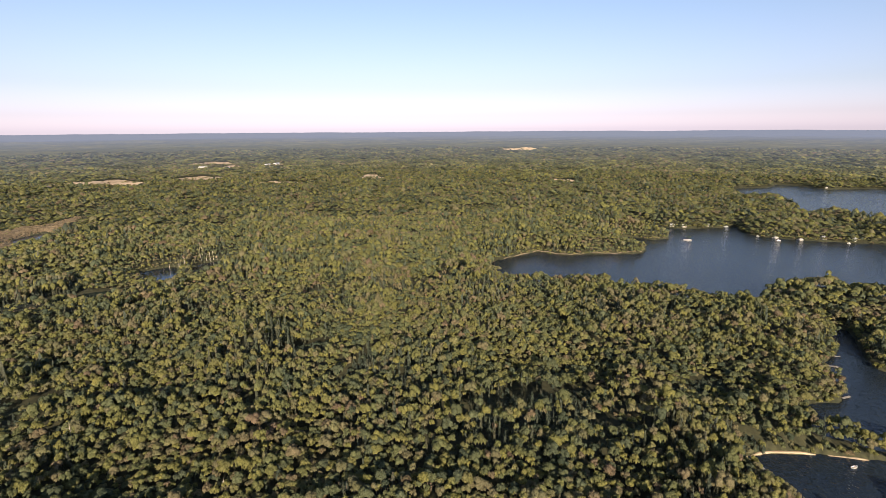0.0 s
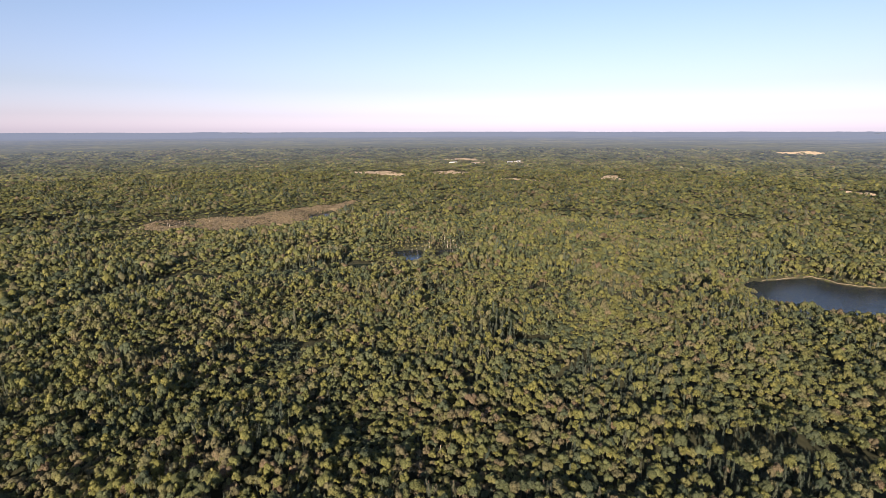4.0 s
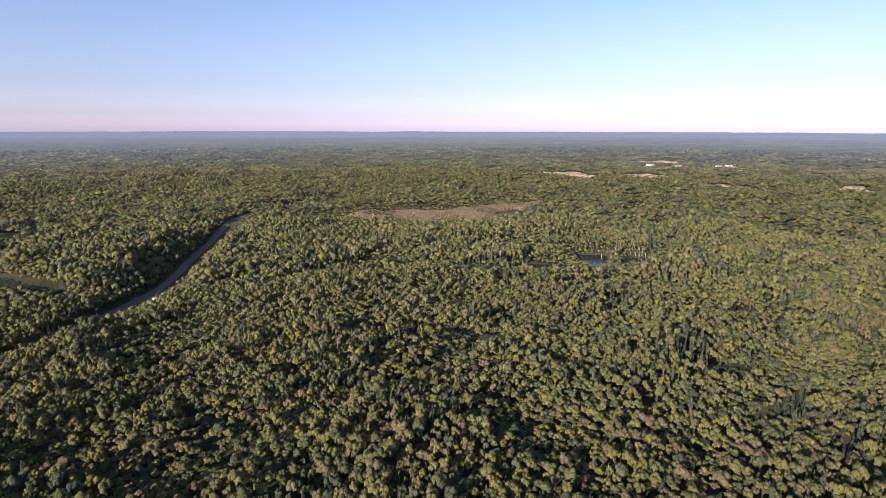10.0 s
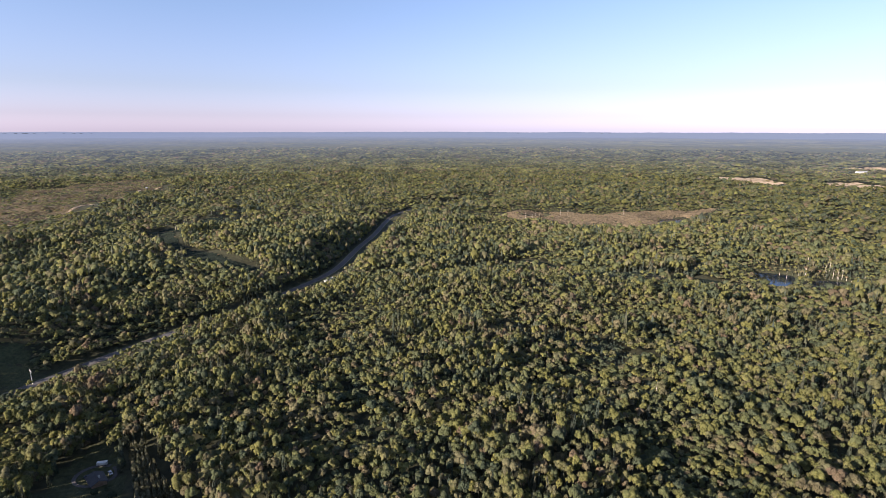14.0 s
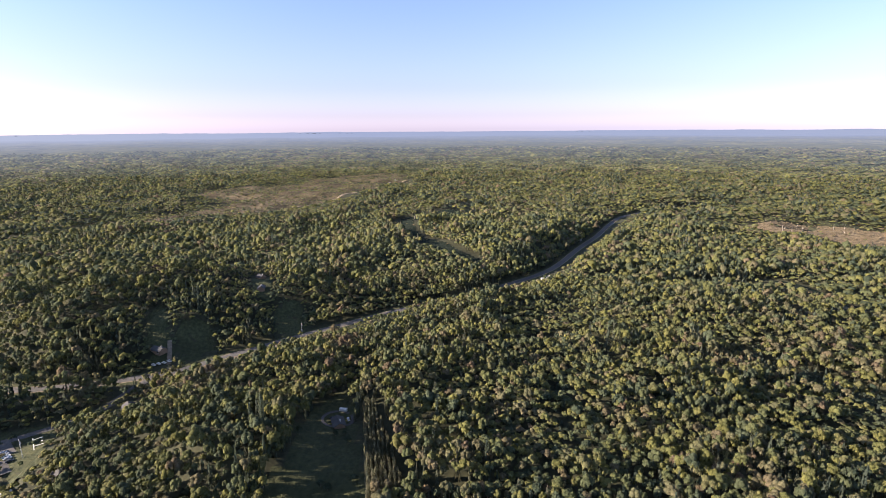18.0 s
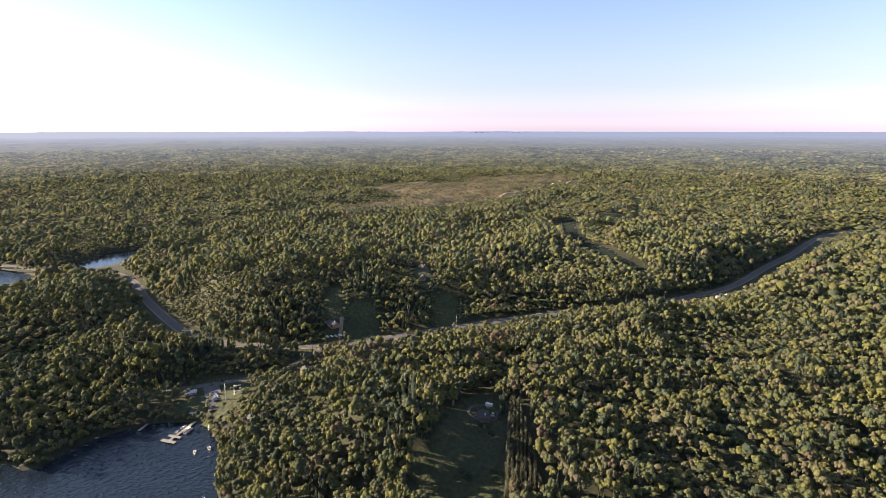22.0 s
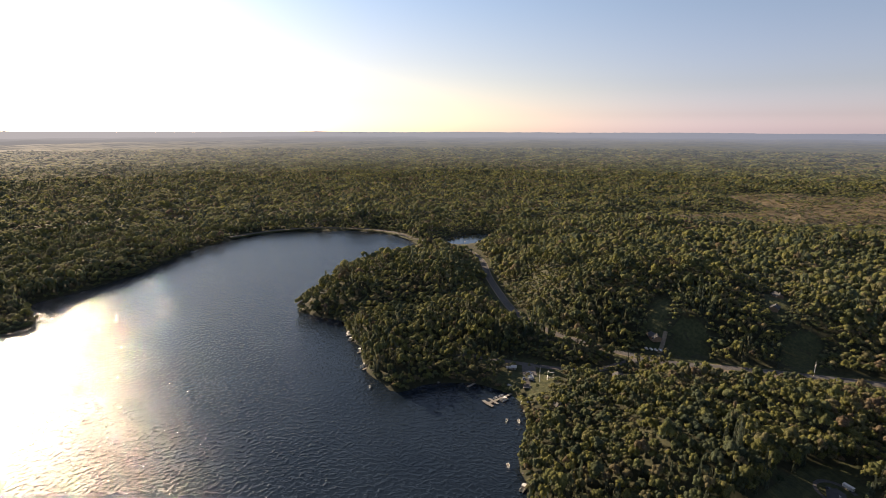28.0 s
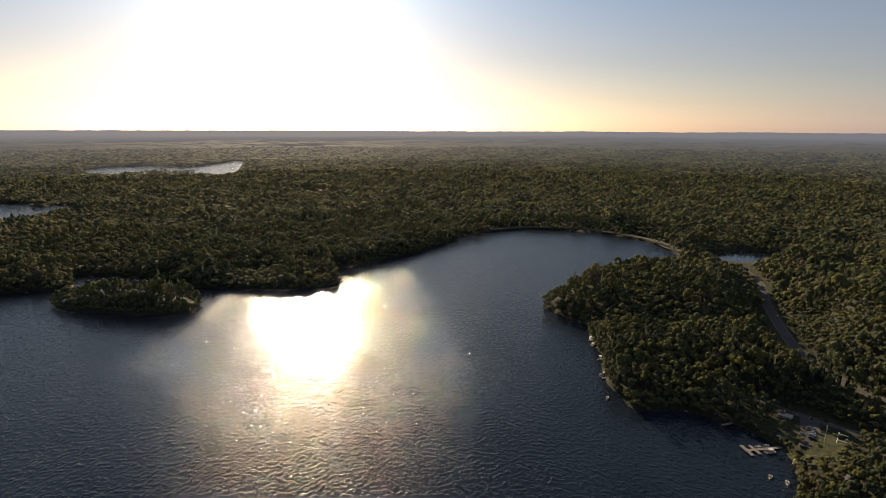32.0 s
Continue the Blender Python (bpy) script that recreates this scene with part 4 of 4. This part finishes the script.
# ---------------------------------------------------------------- cars
def car(label, paint, group="parked cars"):
    root = thing("car", label, "car", group)
    bm = box(0, 0, 0.35, 4.6, 1.8, 0.75, 0.18)
    part("body", bm, paint, root)
    bm = box(-0.25, 0, 1.05, 2.5, 1.6, 0.55, 0.16)
    for v in bm.verts:
        if v.co.z > 1.4:
            v.co.x *= 0.8
    cab = part("cabin", bm, paint, root)
    part("windscreen", box(0.93, 0, 1.12, 0.06, 1.35, 0.36), glass_mat, cab)
    part("rear_window", box(-1.45, 0, 1.12, 0.06, 1.35, 0.36), glass_mat, cab)
    for sgn in (-1, 1):
        part("side_window", box(-0.25, sgn * 0.80, 1.14, 1.8, 0.04, 0.34), glass_mat, cab)
        part("headlight", box(2.28, sgn * 0.62, 0.72, 0.06, 0.35, 0.16), white_paint, root)
        for x in (-1.4, 1.4):
            wheel = part("wheel", rod((x, sgn * 0.72, 0.33), (x, sgn * 0.92, 0.33), 0.33, 0.33, 14), tyre_mat, root)
            part("rim", rod((x, sgn * 0.90, 0.33), (x, sgn * 0.94, 0.33), 0.2, 0.2, 10), steel_mat, wheel)
    return root


cars = [car("white car parked on the marina lot", white_paint), car("silver car parked on the marina lot", silver_paint),
        car("dark car parked on the marina lot", dark_paint), car("slate blue car parked on the marina lot", slate_paint)]
for ob, (x, y, a) in zip(cars, ((-283, -261.5, 128), (-280.5, -258.5, 132), (-278, -255.5, 130), (-276, -262, 40))):
    put(ob, x, y, a, 0.3)
put(copy_thing(cars[0], Matrix()), -286, -265, 130, 0.3)
put(copy_thing(cars[1], Matrix()), -289, -268.5, 128, 0.3)
for x, y, a in ((-416, -228, 60), (-414, -231.5, 62), (-412, -235, 58), (-410, -238.5, 60)):
    put(tagged(copy_thing(cars[0], Matrix()), "white car parked before the house", "car", "cars at the house"), x, y, a, 0.3)
van = thing("van", "white delivery van parked on the ring drive", "van")
part("body", box(0, 0, 0.4, 5.4, 2.0, 1.9, 0.15), white_paint, van)
part("windscreen", box(2.66, 0, 1.35, 0.1, 1.7, 0.7), glass_mat, van)
for x in (-1.7, 1.7):
    for sgn in (-1, 1):
        part("wheel", rod((x, sgn * 0.8, 0.36), (x, sgn * 1.02, 0.36), 0.36, 0.36, 14), tyre_mat, van)
put(van, -316, -61, 75, 0.3)
put(tagged(copy_thing(cars[2], Matrix()), "dark car parked on the ring drive", "car"), -305, -66, 70, 0.3)
put(tagged(copy_thing(cars[1], Matrix()), "silver car parked on the ring drive", "car"), -305, -56, 20, 0.3)


# ---------------------------------------------------------------- docks and boats
def dock(label, length, wide=1.8, cross=(), group="small docks"):
    """A plank dock along x on posts in the water; cross: (x, length, width) of side platforms."""
    root = thing("dock", label, "dock", group)
    n = max(4, int(length / 0.9))
    plank = box(0, 0, 0.62, length / n - 0.07, wide, 0.09)
    first = part("plank", plank, grey_wood, root)
    first.location.x = 0.5 * length / n
    for k in range(1, n):
        ob = new("plank", first.data)
        ob.parent, ob.location = root, ((k + 0.5) * length / n, 0, 0)
    for sgn in (-1, 1):
        part("stringer", box(length / 2, sgn * (wide / 2 - 0.12), 0.42, length, 0.12, 0.2), grey_wood, root)
    for k in range(int(length / 4) + 1):
        for sgn in (-1, 1):
            x = min(length, k * 4.0 + 0.2)
            part("post", rod((x, sgn * (wide / 2 + 0.08), -4), (x, sgn * (wide / 2 + 0.08), 1.25), 0.10, 0.10), bark_mat, root)
    for x, l, w in cross:
        arm = part("platform", box(x, 0, 0.58, w, l, 0.16, 0.03), grey_wood, root)
        for sgn in (-1, 1):
            part("platform_post", rod((x, sgn * (l / 2 - 0.2), -4), (x, sgn * (l / 2 - 0.2), 1.3), 0.11, 0.11), bark_mat, arm)
    return root


def boat(label, length, wide, hull, group="boats"):
    """An open motor boat, bow along +x."""
    root = thing("boat", label, "boat", group)
    bm = bmesh.new()
    rings = []
    for u in np.linspace(0, 1, 9):
        w = wide / 2 * (1 - max(0, (u - 0.45) / 0.55) ** 2.2) + 0.02
        x = (u - 0.5) * length
        sheer = 0.62 + 0.22 * u * u
        rings.append([bm.verts.new(q) for q in ((x, -w, sheer), (x, -w * 0.8, 0.0), (x, 0, -0.22 + 0.2 * u ** 3), (x, w * 0.8, 0.0), (x, w, sheer),
                                                 (x, w * 0.82, sheer - 0.02), (x, w * 0.7, 0.22), (x, -w * 0.7, 0.22), (x, -w * 0.82, sheer - 0.02))])
    for a, b in zip(rings, rings[1:]):
        for i in range(9):
            bm.faces.new((a[i], a[(i + 1) % 9], b[(i + 1) % 9], b[i]))
    bm.faces.new(rings[0]), bm.faces.new(rings[-1][::-1])
    part("hull", bm, hull, root)
    for x in (-0.22, 0.08):
        part("seat", box(x * length, 0, 0.22, 0.5, wide * 0.62, 0.32, 0.05), seat_mat, root)
    part("windscreen", box(0.2 * length, 0, 0.62, 0.06, wide * 0.6, 0.42), glass_mat, root)
    motor = part("outboard_motor", box(-0.5 * length - 0.2, 0, 0.25, 0.45, 0.4, 0.8, 0.1), dark_paint, root)
    part("motor_leg", box(-0.5 * length - 0.22, 0, -0.5, 0.16, 0.1, 0.8), steel_mat, motor)
    return root


def pontoon(label, group="pontoon boats"):
    root = thing("pontoon_boat", label, "boat", group)
    for sgn in (-1, 1):
        part("float", rod((-3.6, sgn * 0.95, 0.15), (3.6, sgn * 0.95, 0.15), 0.33, 0.30, 12), steel_mat, root)
    part("deck", box(0, 0, 0.5, 7.2, 2.5, 0.12, 0.03), grey_wood, root)
    for sgn in (-1, 1):
        part("side_rail", box(0, sgn * 1.2, 0.62, 6.2, 0.06, 0.65, 0.02), white_paint, root)
        part("canopy_post", rod((-1.6, sgn * 1.1, 0.6), (-1.6, sgn * 1.1, 2.4), 0.03, 0.03), steel_mat, root)
        part("canopy_post", rod((0.6, sgn * 1.1, 0.6), (0.6, sgn * 1.1, 2.4), 0.03, 0.03), steel_mat, root)
    part("canopy", box(-0.5, 0, 2.4, 2.8, 2.4, 0.10, 0.04), white_paint, root)
    part("bench", box(-2.6, 0, 0.62, 0.8, 2.0, 0.45, 0.06), seat_mat, root)
    return root


big = dock("long plank marina dock with two cross platforms", 29, 2.2, ((27.5, 11, 2.6), (22, 10, 2.2)), "marina docks")
put(big, -262, -258, 0, 0, 0)
small = dock("small plank dock reaching out from the shore", 9)
put(small, -225, -314, 82, 0, 0)
for x, y, a in ((-247, -288, 10), (-256, -236, 15), (-206, -188, 20), (-199, -172, 20), (-222, -450, 10), (-216, -437, -10), (-214, -424, 25),
                (-206, -396, 0), (-194, -365, 15), (382, 470, 70), (345, 425, -20), (330, 405, -30), (300, 350, 20), (190, 277, -80), (-405, -975, 20)):
    put(copy_thing(small, Matrix()), x, y, a, 0, 0)
skiff = boat("white open motor boat moored on the lake", 4.8, 1.8, white_paint)
put(skiff, -230, -233, 40, 0.1, 0)
for x, y, a in ((-236, -227, 55), (-244.5, -261.3, 5), (-250.5, -261, -3), (-203, -397, 30), (-187, -367, 10), (-176, -333, 60), (247, 270, 20), (446, 918, 0),
                (991, 1215, 40), (374, 464, 80), (-196, -196, 60), (-253, -233, 120)):
    put(copy_thing(skiff, Matrix()), x, y, a, 0.1, 0)
put(tagged(copy_thing(skiff, Matrix()), "white open motor boat pulled up on the lawn", "boat"), -263, -264, 100, 0.35)
put(house("boathouse", "small brown boathouse with pale roof at the water", "boathouse", 5, 4, 2.2, 1.1, brown_wall, metal_roof, False), -253.5, -239, 40)
pt = pontoon("pontoon boat with white canopy at a dock")
put(pt, -248, -254.6, 2, 0.1, 0)
for x, y, a in ((-211, -441, 80), (-206, -427, 40), (-201, -399, 60), (-190, -369, 0), (-189, -176, 20), (712, 876, 30), (605, 902, 0), (388, 476, 60)):
    put(copy_thing(pt, Matrix()), x, y, a, 0.1, 0)


# ---------------------------------------------------------------- marina yard, poles, bridge
def dock_frame():
    root = thing("stored_dock", "white dismantled dock stored on the grass", "dock")
    part("beam", box(0, 0, 0.3, 22, 0.5, 0.4, 0.05), white_paint, root)
    for k in range(5):
        part("cross_bar", box(-9 + 4.5 * k, 2.4, 0.32, 0.45, 5.2, 0.3, 0.04), white_paint, root)
    return root


put(dock_frame(), -292, -251.5, 39, 0.3)
ribbon("parking_lot", np.array([(-301, -281), (-294, -273.5), (-286, -265), (-278, -256.5), (-269.5, -248)], float), (-6, -5.6, 5.6, 6), (-0.5, 0.36, 0.36, -0.5),
       asphalt_mat, "worn asphalt parking lot by the marina", "parking lot")
ring = np.array([(-305 + 11 * math.cos(a), -63 + 10 * math.sin(a)) for a in np.linspace(0, math.tau, 40)])
ribbon("ring_drive", ring, (-1.4, -1.2, 1.2, 1.4), (0, 0.4, 0.4, 0), asphalt_mat, "worn dark ring drive by the house", "driveway")
ribbon("house_drive", np.array([(-402, -220), (-412, -227), (-424, -231), (-436, -236)], float), (-2, -1.8, 1.8, 2), (-0.4, 0.5, 0.5, -0.4), gravel_mat,
       "short gravel drive to the pale house", "driveway")


def utility_pole(label, tall=13.0):
    root = thing("utility_pole", label, "pole", "utility poles")
    part("pole", rod((0, 0, -1), (0, 0, tall), 0.20, 0.13, 8), white_paint, root)
    part("crossarm", box(0, 0, tall - 1.4, 2.6, 0.16, 0.18, 0.02), grey_wood, root)
    part("transformer", rod((0, 0.4, tall - 3.4), (0, 0.4, tall - 2.1), 0.33, 0.33, 10), steel_mat, root)
    for x in (-1.1, 0, 1.1):
        part("insulator", rod((x, 0, tall - 1.2), (x, 0, tall - 0.9), 0.07, 0.05, 6), white_paint, root)
    return root


up = utility_pole("tall pale utility pole beside the country road")
put(up, -476, -128, 30)
for x, y, a in ((-280.5, -249.5, 50),):
    put(copy_thing(up, Matrix()), x, y, a)

bridge = thing("bridge", "short concrete road bridge over the lake outlet", "bridge")
part("deck", box(0, 0, 2.6, 34, 11, 0.9, 0.1), concrete_mat, bridge)
for sgn in (-1, 1):
    rail = part("railing", box(0, sgn * 5.3, 4.3, 34, 0.12, 0.14, 0.02), steel_mat, bridge)
    for k in range(12):
        part("railing_post", box(-16 + 2.9 * k, sgn * 5.3, 3.4, 0.14, 0.14, 1.0), steel_mat, rail)
for x in (-10, 10):
    part("pier", box(x, 0, -4, 1.2, 10, 6.7, 0.1), concrete_mat, bridge)
put(bridge, -517, -738, 96, 0, 0)


# ---------------------------------------------------------------- single trees near the drone's foot, dead trees
def own_hue(name, stops):
    m = foliage(name, stops)
    nt = m.node_tree
    info = nt.nodes.new("ShaderNodeObjectInfo")
    for link in list(nt.links):
        if link.from_node.type == "ATTRIBUTE":
            target = link.to_socket
            nt.links.remove(link)
            nt.links.new(info.outputs["Random"], target)
    return m


tree_leaf, tree_needle = own_hue("tree_leaves", GREENS), own_hue("tree_needles", FIRS)


def limbed(root, tall, seed, top=0.75):
    r = random.Random(seed)
    bm = rod((0, 0, -0.6), (0.1, 0, tall * top), 0.26, 0.07, 8)
    for k in range(6):
        a, z = r.uniform(0, math.tau), tall * (0.32 + 0.06 * k)
        rod((0, 0, z), (math.cos(a) * 1.9, math.sin(a) * 1.9, z + 1.6), 0.09, 0.03, 5, bm)
    return part("trunk", bm, bark_mat, root)


def array_part(name, arrays, mat, parent, scale):
    v, f = arrays
    ob = new(name, mesh_from(name, v * np.array(scale), f, mat))
    ob.parent = parent
    return ob


def tree(kind, seed, w, h):
    fir = kind == "fir"
    root = thing("conifer_tree" if fir else "broadleaf_tree", "slim dark green conifer in the mixed forest" if fir
                 else "rounded green broadleaf tree in the mixed forest", "tree", "forest trees")
    limbed(root, h, seed, 0.9 if fir else 0.72)
    shape = leafy(150, 0.19, seed, "fir") if fir else domed(17, 0.20, 150, 0.070, seed)
    array_part("crown", shape, tree_needle if fir else tree_leaf, root, (w, w, h))
    return root


models = [tree("broad", 301 + k, 4.4 + 0.5 * k, 9.5 + k) for k in range(5)] + [tree("fir", 310, 3.8, 13), tree("fir", 311, 3.4, 10.5)]
sites = near_sites
rt = np.random.RandomState(5)
for k, (x, y, z) in enumerate(np.column_stack([sites, land(sites)])):
    m = k if k < len(models) else rt.choice(7, p=(0.19, 0.19, 0.18, 0.17, 0.13, 0.08, 0.06))
    ob = models[m] if k < len(models) else copy_thing(models[m], Matrix())
    ob.matrix_basis = pose(x, y, z, 0, 0, rt.uniform(0, 360)) @ Matrix.Scale(rt.uniform(0.8, 1.2), 4)


def dead_tree(seed, tall):
    root = thing("dead_tree", "bare silver-grey dead tree trunk", "dead tree", "dead trees")
    r = random.Random(seed)
    part("trunk", rod((0, 0, -0.5), (r.uniform(-0.5, 0.5), 0.3, tall), 0.24, 0.05, 7), dead_mat, root)
    for k in range(5):
        a, z = r.uniform(0, math.tau), tall * r.uniform(0.35, 0.85)
        part("limb", rod((0, 0.1, z), (math.cos(a) * 1.7, math.sin(a) * 1.7, z + 0.9), 0.08, 0.02, 5), dead_mat, root)
    return root


dead_mat = grainy("dead_wood", (0.36, 0.33, 0.29), (0.62, 0.58, 0.52), 3.0, stain=0.2)
dead = [dead_tree(1, 15), dead_tree(2, 11), dead_tree(3, 8)]
spots = [(-234, 286), (-118, 238), (-225, 276)]
rd = np.random.RandomState(8)
for cx, cy, n, s in ((-1110, 0, 26, 30), (-395, 765, 16, 22), (-930, 720, 14, 60), (-1100, 75, 10, 12), (-360, 775, 8, 15), (-560, -715, 8, 30)):
    spots += [tuple(q) for q in rd.normal((cx, cy), s, (n, 2))]
for k, (x, y) in enumerate(spots):
    ob = dead[k] if k < 3 else copy_thing(dead[k % 3], Matrix())
    put(ob, x, y, rd.uniform(0, 360))


# ---------------------------------------------------------------- low growth
def tufts(name, line, count, seed, w, h, mat, label, shapes=BROAD_FAR, open_water=True):
    r = np.random.RandomState(seed)
    lo, hi = line.min(0), line.max(0)
    p = r.uniform(lo, hi, (count * 3, 2))
    p = p[inside(p, line)][:count]
    if open_water:
        p = p[(shore(p) > 1.0) & (shore(p * 1.015) > 1.0) & (shore(p * 1.03) > 1.0)]
    me = grove(name, np.column_stack([p, land(p)]), w * r.uniform(0.5, 1.4, len(p)), h * r.uniform(0.5, 1.4, len(p)), r.uniform(0, 1, len(p)), shapes, mat, seed, 0.9)
    tagged(new(name, me), label, "plants", kind="stuff")


reed_mat = grainy("dry_reeds", (0.105, 0.083, 0.050), (0.23, 0.178, 0.108), 0.6, bump=0.5)
heather_mat = grainy("heather", (0.085, 0.066, 0.040), (0.185, 0.140, 0.085), 0.4, bump=0.5)
for k, line in enumerate(sand_lines):
    tufts("scrub", line, 60, 90 + k, 12.0, 5.0, leaf_mat, "dark scrub scattered over the sandy clearing")
tufts("reeds", marsh_line, 2600, 41, 4.5, 3.2, reed_mat, "dry reddish reeds and grasses in the marsh")
tufts("heath", brown_line, 6000, 42, 6.0, 2.2, heather_mat, "brown heath bushes on the open plain")
tufts("heath_shrubs", brown_line, 2600, 43, 7.0, 6.0, leaf_mat, "scattered green shrubs on the brown plain")
for k, line in enumerate(wet_lines):
    tufts("sedge", line, 160, 44 + k, 4.0, 2.0, leaf_mat, "low sedge and shrubs in the damp meadow")
tufts("lily_beds", pond_lines[5], 110, 48, 5.0, 2.5, leaf_mat, "reed beds standing in the shallow outlet pond", open_water=False)
tufts("bog_growth", pond_lines[4], 70, 49, 4.0, 2.2, reed_mat, "reddish brown growth over a small bog pool", open_water=False)
tufts("marina_shrubs", field_lines[7], 16, 50, 5.0, 7.0, leaf_mat, "round shrubs and small trees on the marina lawn", BROAD)
for k, (x, y, w, h) in enumerate(((-278, -81, 4.5, 6), (-282, -60, 4, 4.5), (-273, -51, 5, 6), (-237, -60, 4, 4.5), (-235, -56, 4.5, 4.5), (-241, -43, 5, 4), (-285, -55, 3, 3))):
    bush = thing("shrub", "round leafy shrub on the dark meadow", "shrub", "meadow shrubs")
    part("stem", rod((0, 0, -0.4), (0, 0, h * 0.6), 0.12, 0.05, 6), bark_mat, bush)
    array_part("crown", leafy(110, 0.24, 420 + k, "broad"), leaf_mat, bush, (w, w, h))
    put(bush, x, y, 40 * k)

# young conifers planted in rows beside the clearing
rows_p = np.array([(-318 + 2.3 * i + 0.5 * j, -46.5 + 0.14 * 2.3 * i + 2.5 * j) for i in range(40) for j in range(8) if 2.5 * j < 6 + 0.38 * i])
rp = np.random.RandomState(12)
rows_p = rows_p + rp.uniform(-0.5, 0.5, rows_p.shape)
me = grove("plantation", np.column_stack([rows_p, land(rows_p)]), rp.uniform(2.9, 3.8, len(rows_p)), rp.uniform(9, 12, len(rows_p)), rp.uniform(0.6, 1, len(rows_p)), FIR, needle_mat, 13, deep=9.0)
tagged(new("plantation", me), "dense rows of planted conifers beside a clearing", "plantation", kind="stuff")


def beach(line, label, mat=gravel_mat):
    ribbon("beach", line, (-1.2, -0.6, 0.6, 1.3), (-0.6, 0.2, 0.3, -0.4), mat, label, "beach")


beach(curve_through([(187, 281), (204, 285), (235, 283), (250, 280), (280, 273)], False, 4), "narrow pale sand beach along the bay", soil_mat)
beach(curve_through([(78, 768), (109, 795), (151, 828), (165, 828), (198, 808), (245, 814), (292, 817), (327, 820)], False, 6), "pale stony shore of the north lake")
beach(curve_through([(383, 925), (412, 929)], False, 4), "pale stony shore of the spit")


# ---------------------------------------------------------------- a rocky islet
islet = thing("islet", "small rocky islet with a few trees in the north lake", "islet")
bm = bmesh.new()
bmesh.ops.create_icosphere(bm, subdivisions=3, radius=1.0)
for v in bm.verts:
    v.co *= 1 + 0.25 * noise.noise(v.co * 1.7)
    v.co.x, v.co.y, v.co.z = v.co.x * 9, v.co.y * 4.5, v.co.z * 1.4
part("rock", bm, concrete_mat, islet)
for k, (x, y) in enumerate(((-3, 0.5), (1.5, -0.6), (4.5, 0.8))):
    array_part("shrub", leafy(90, 0.24, 400 + k, "broad"), leaf_mat, islet, (4.5, 4.5, 6.5)).location = (x, y, 0.6)
put(islet, 447, 915, 10, 0.1, 0)
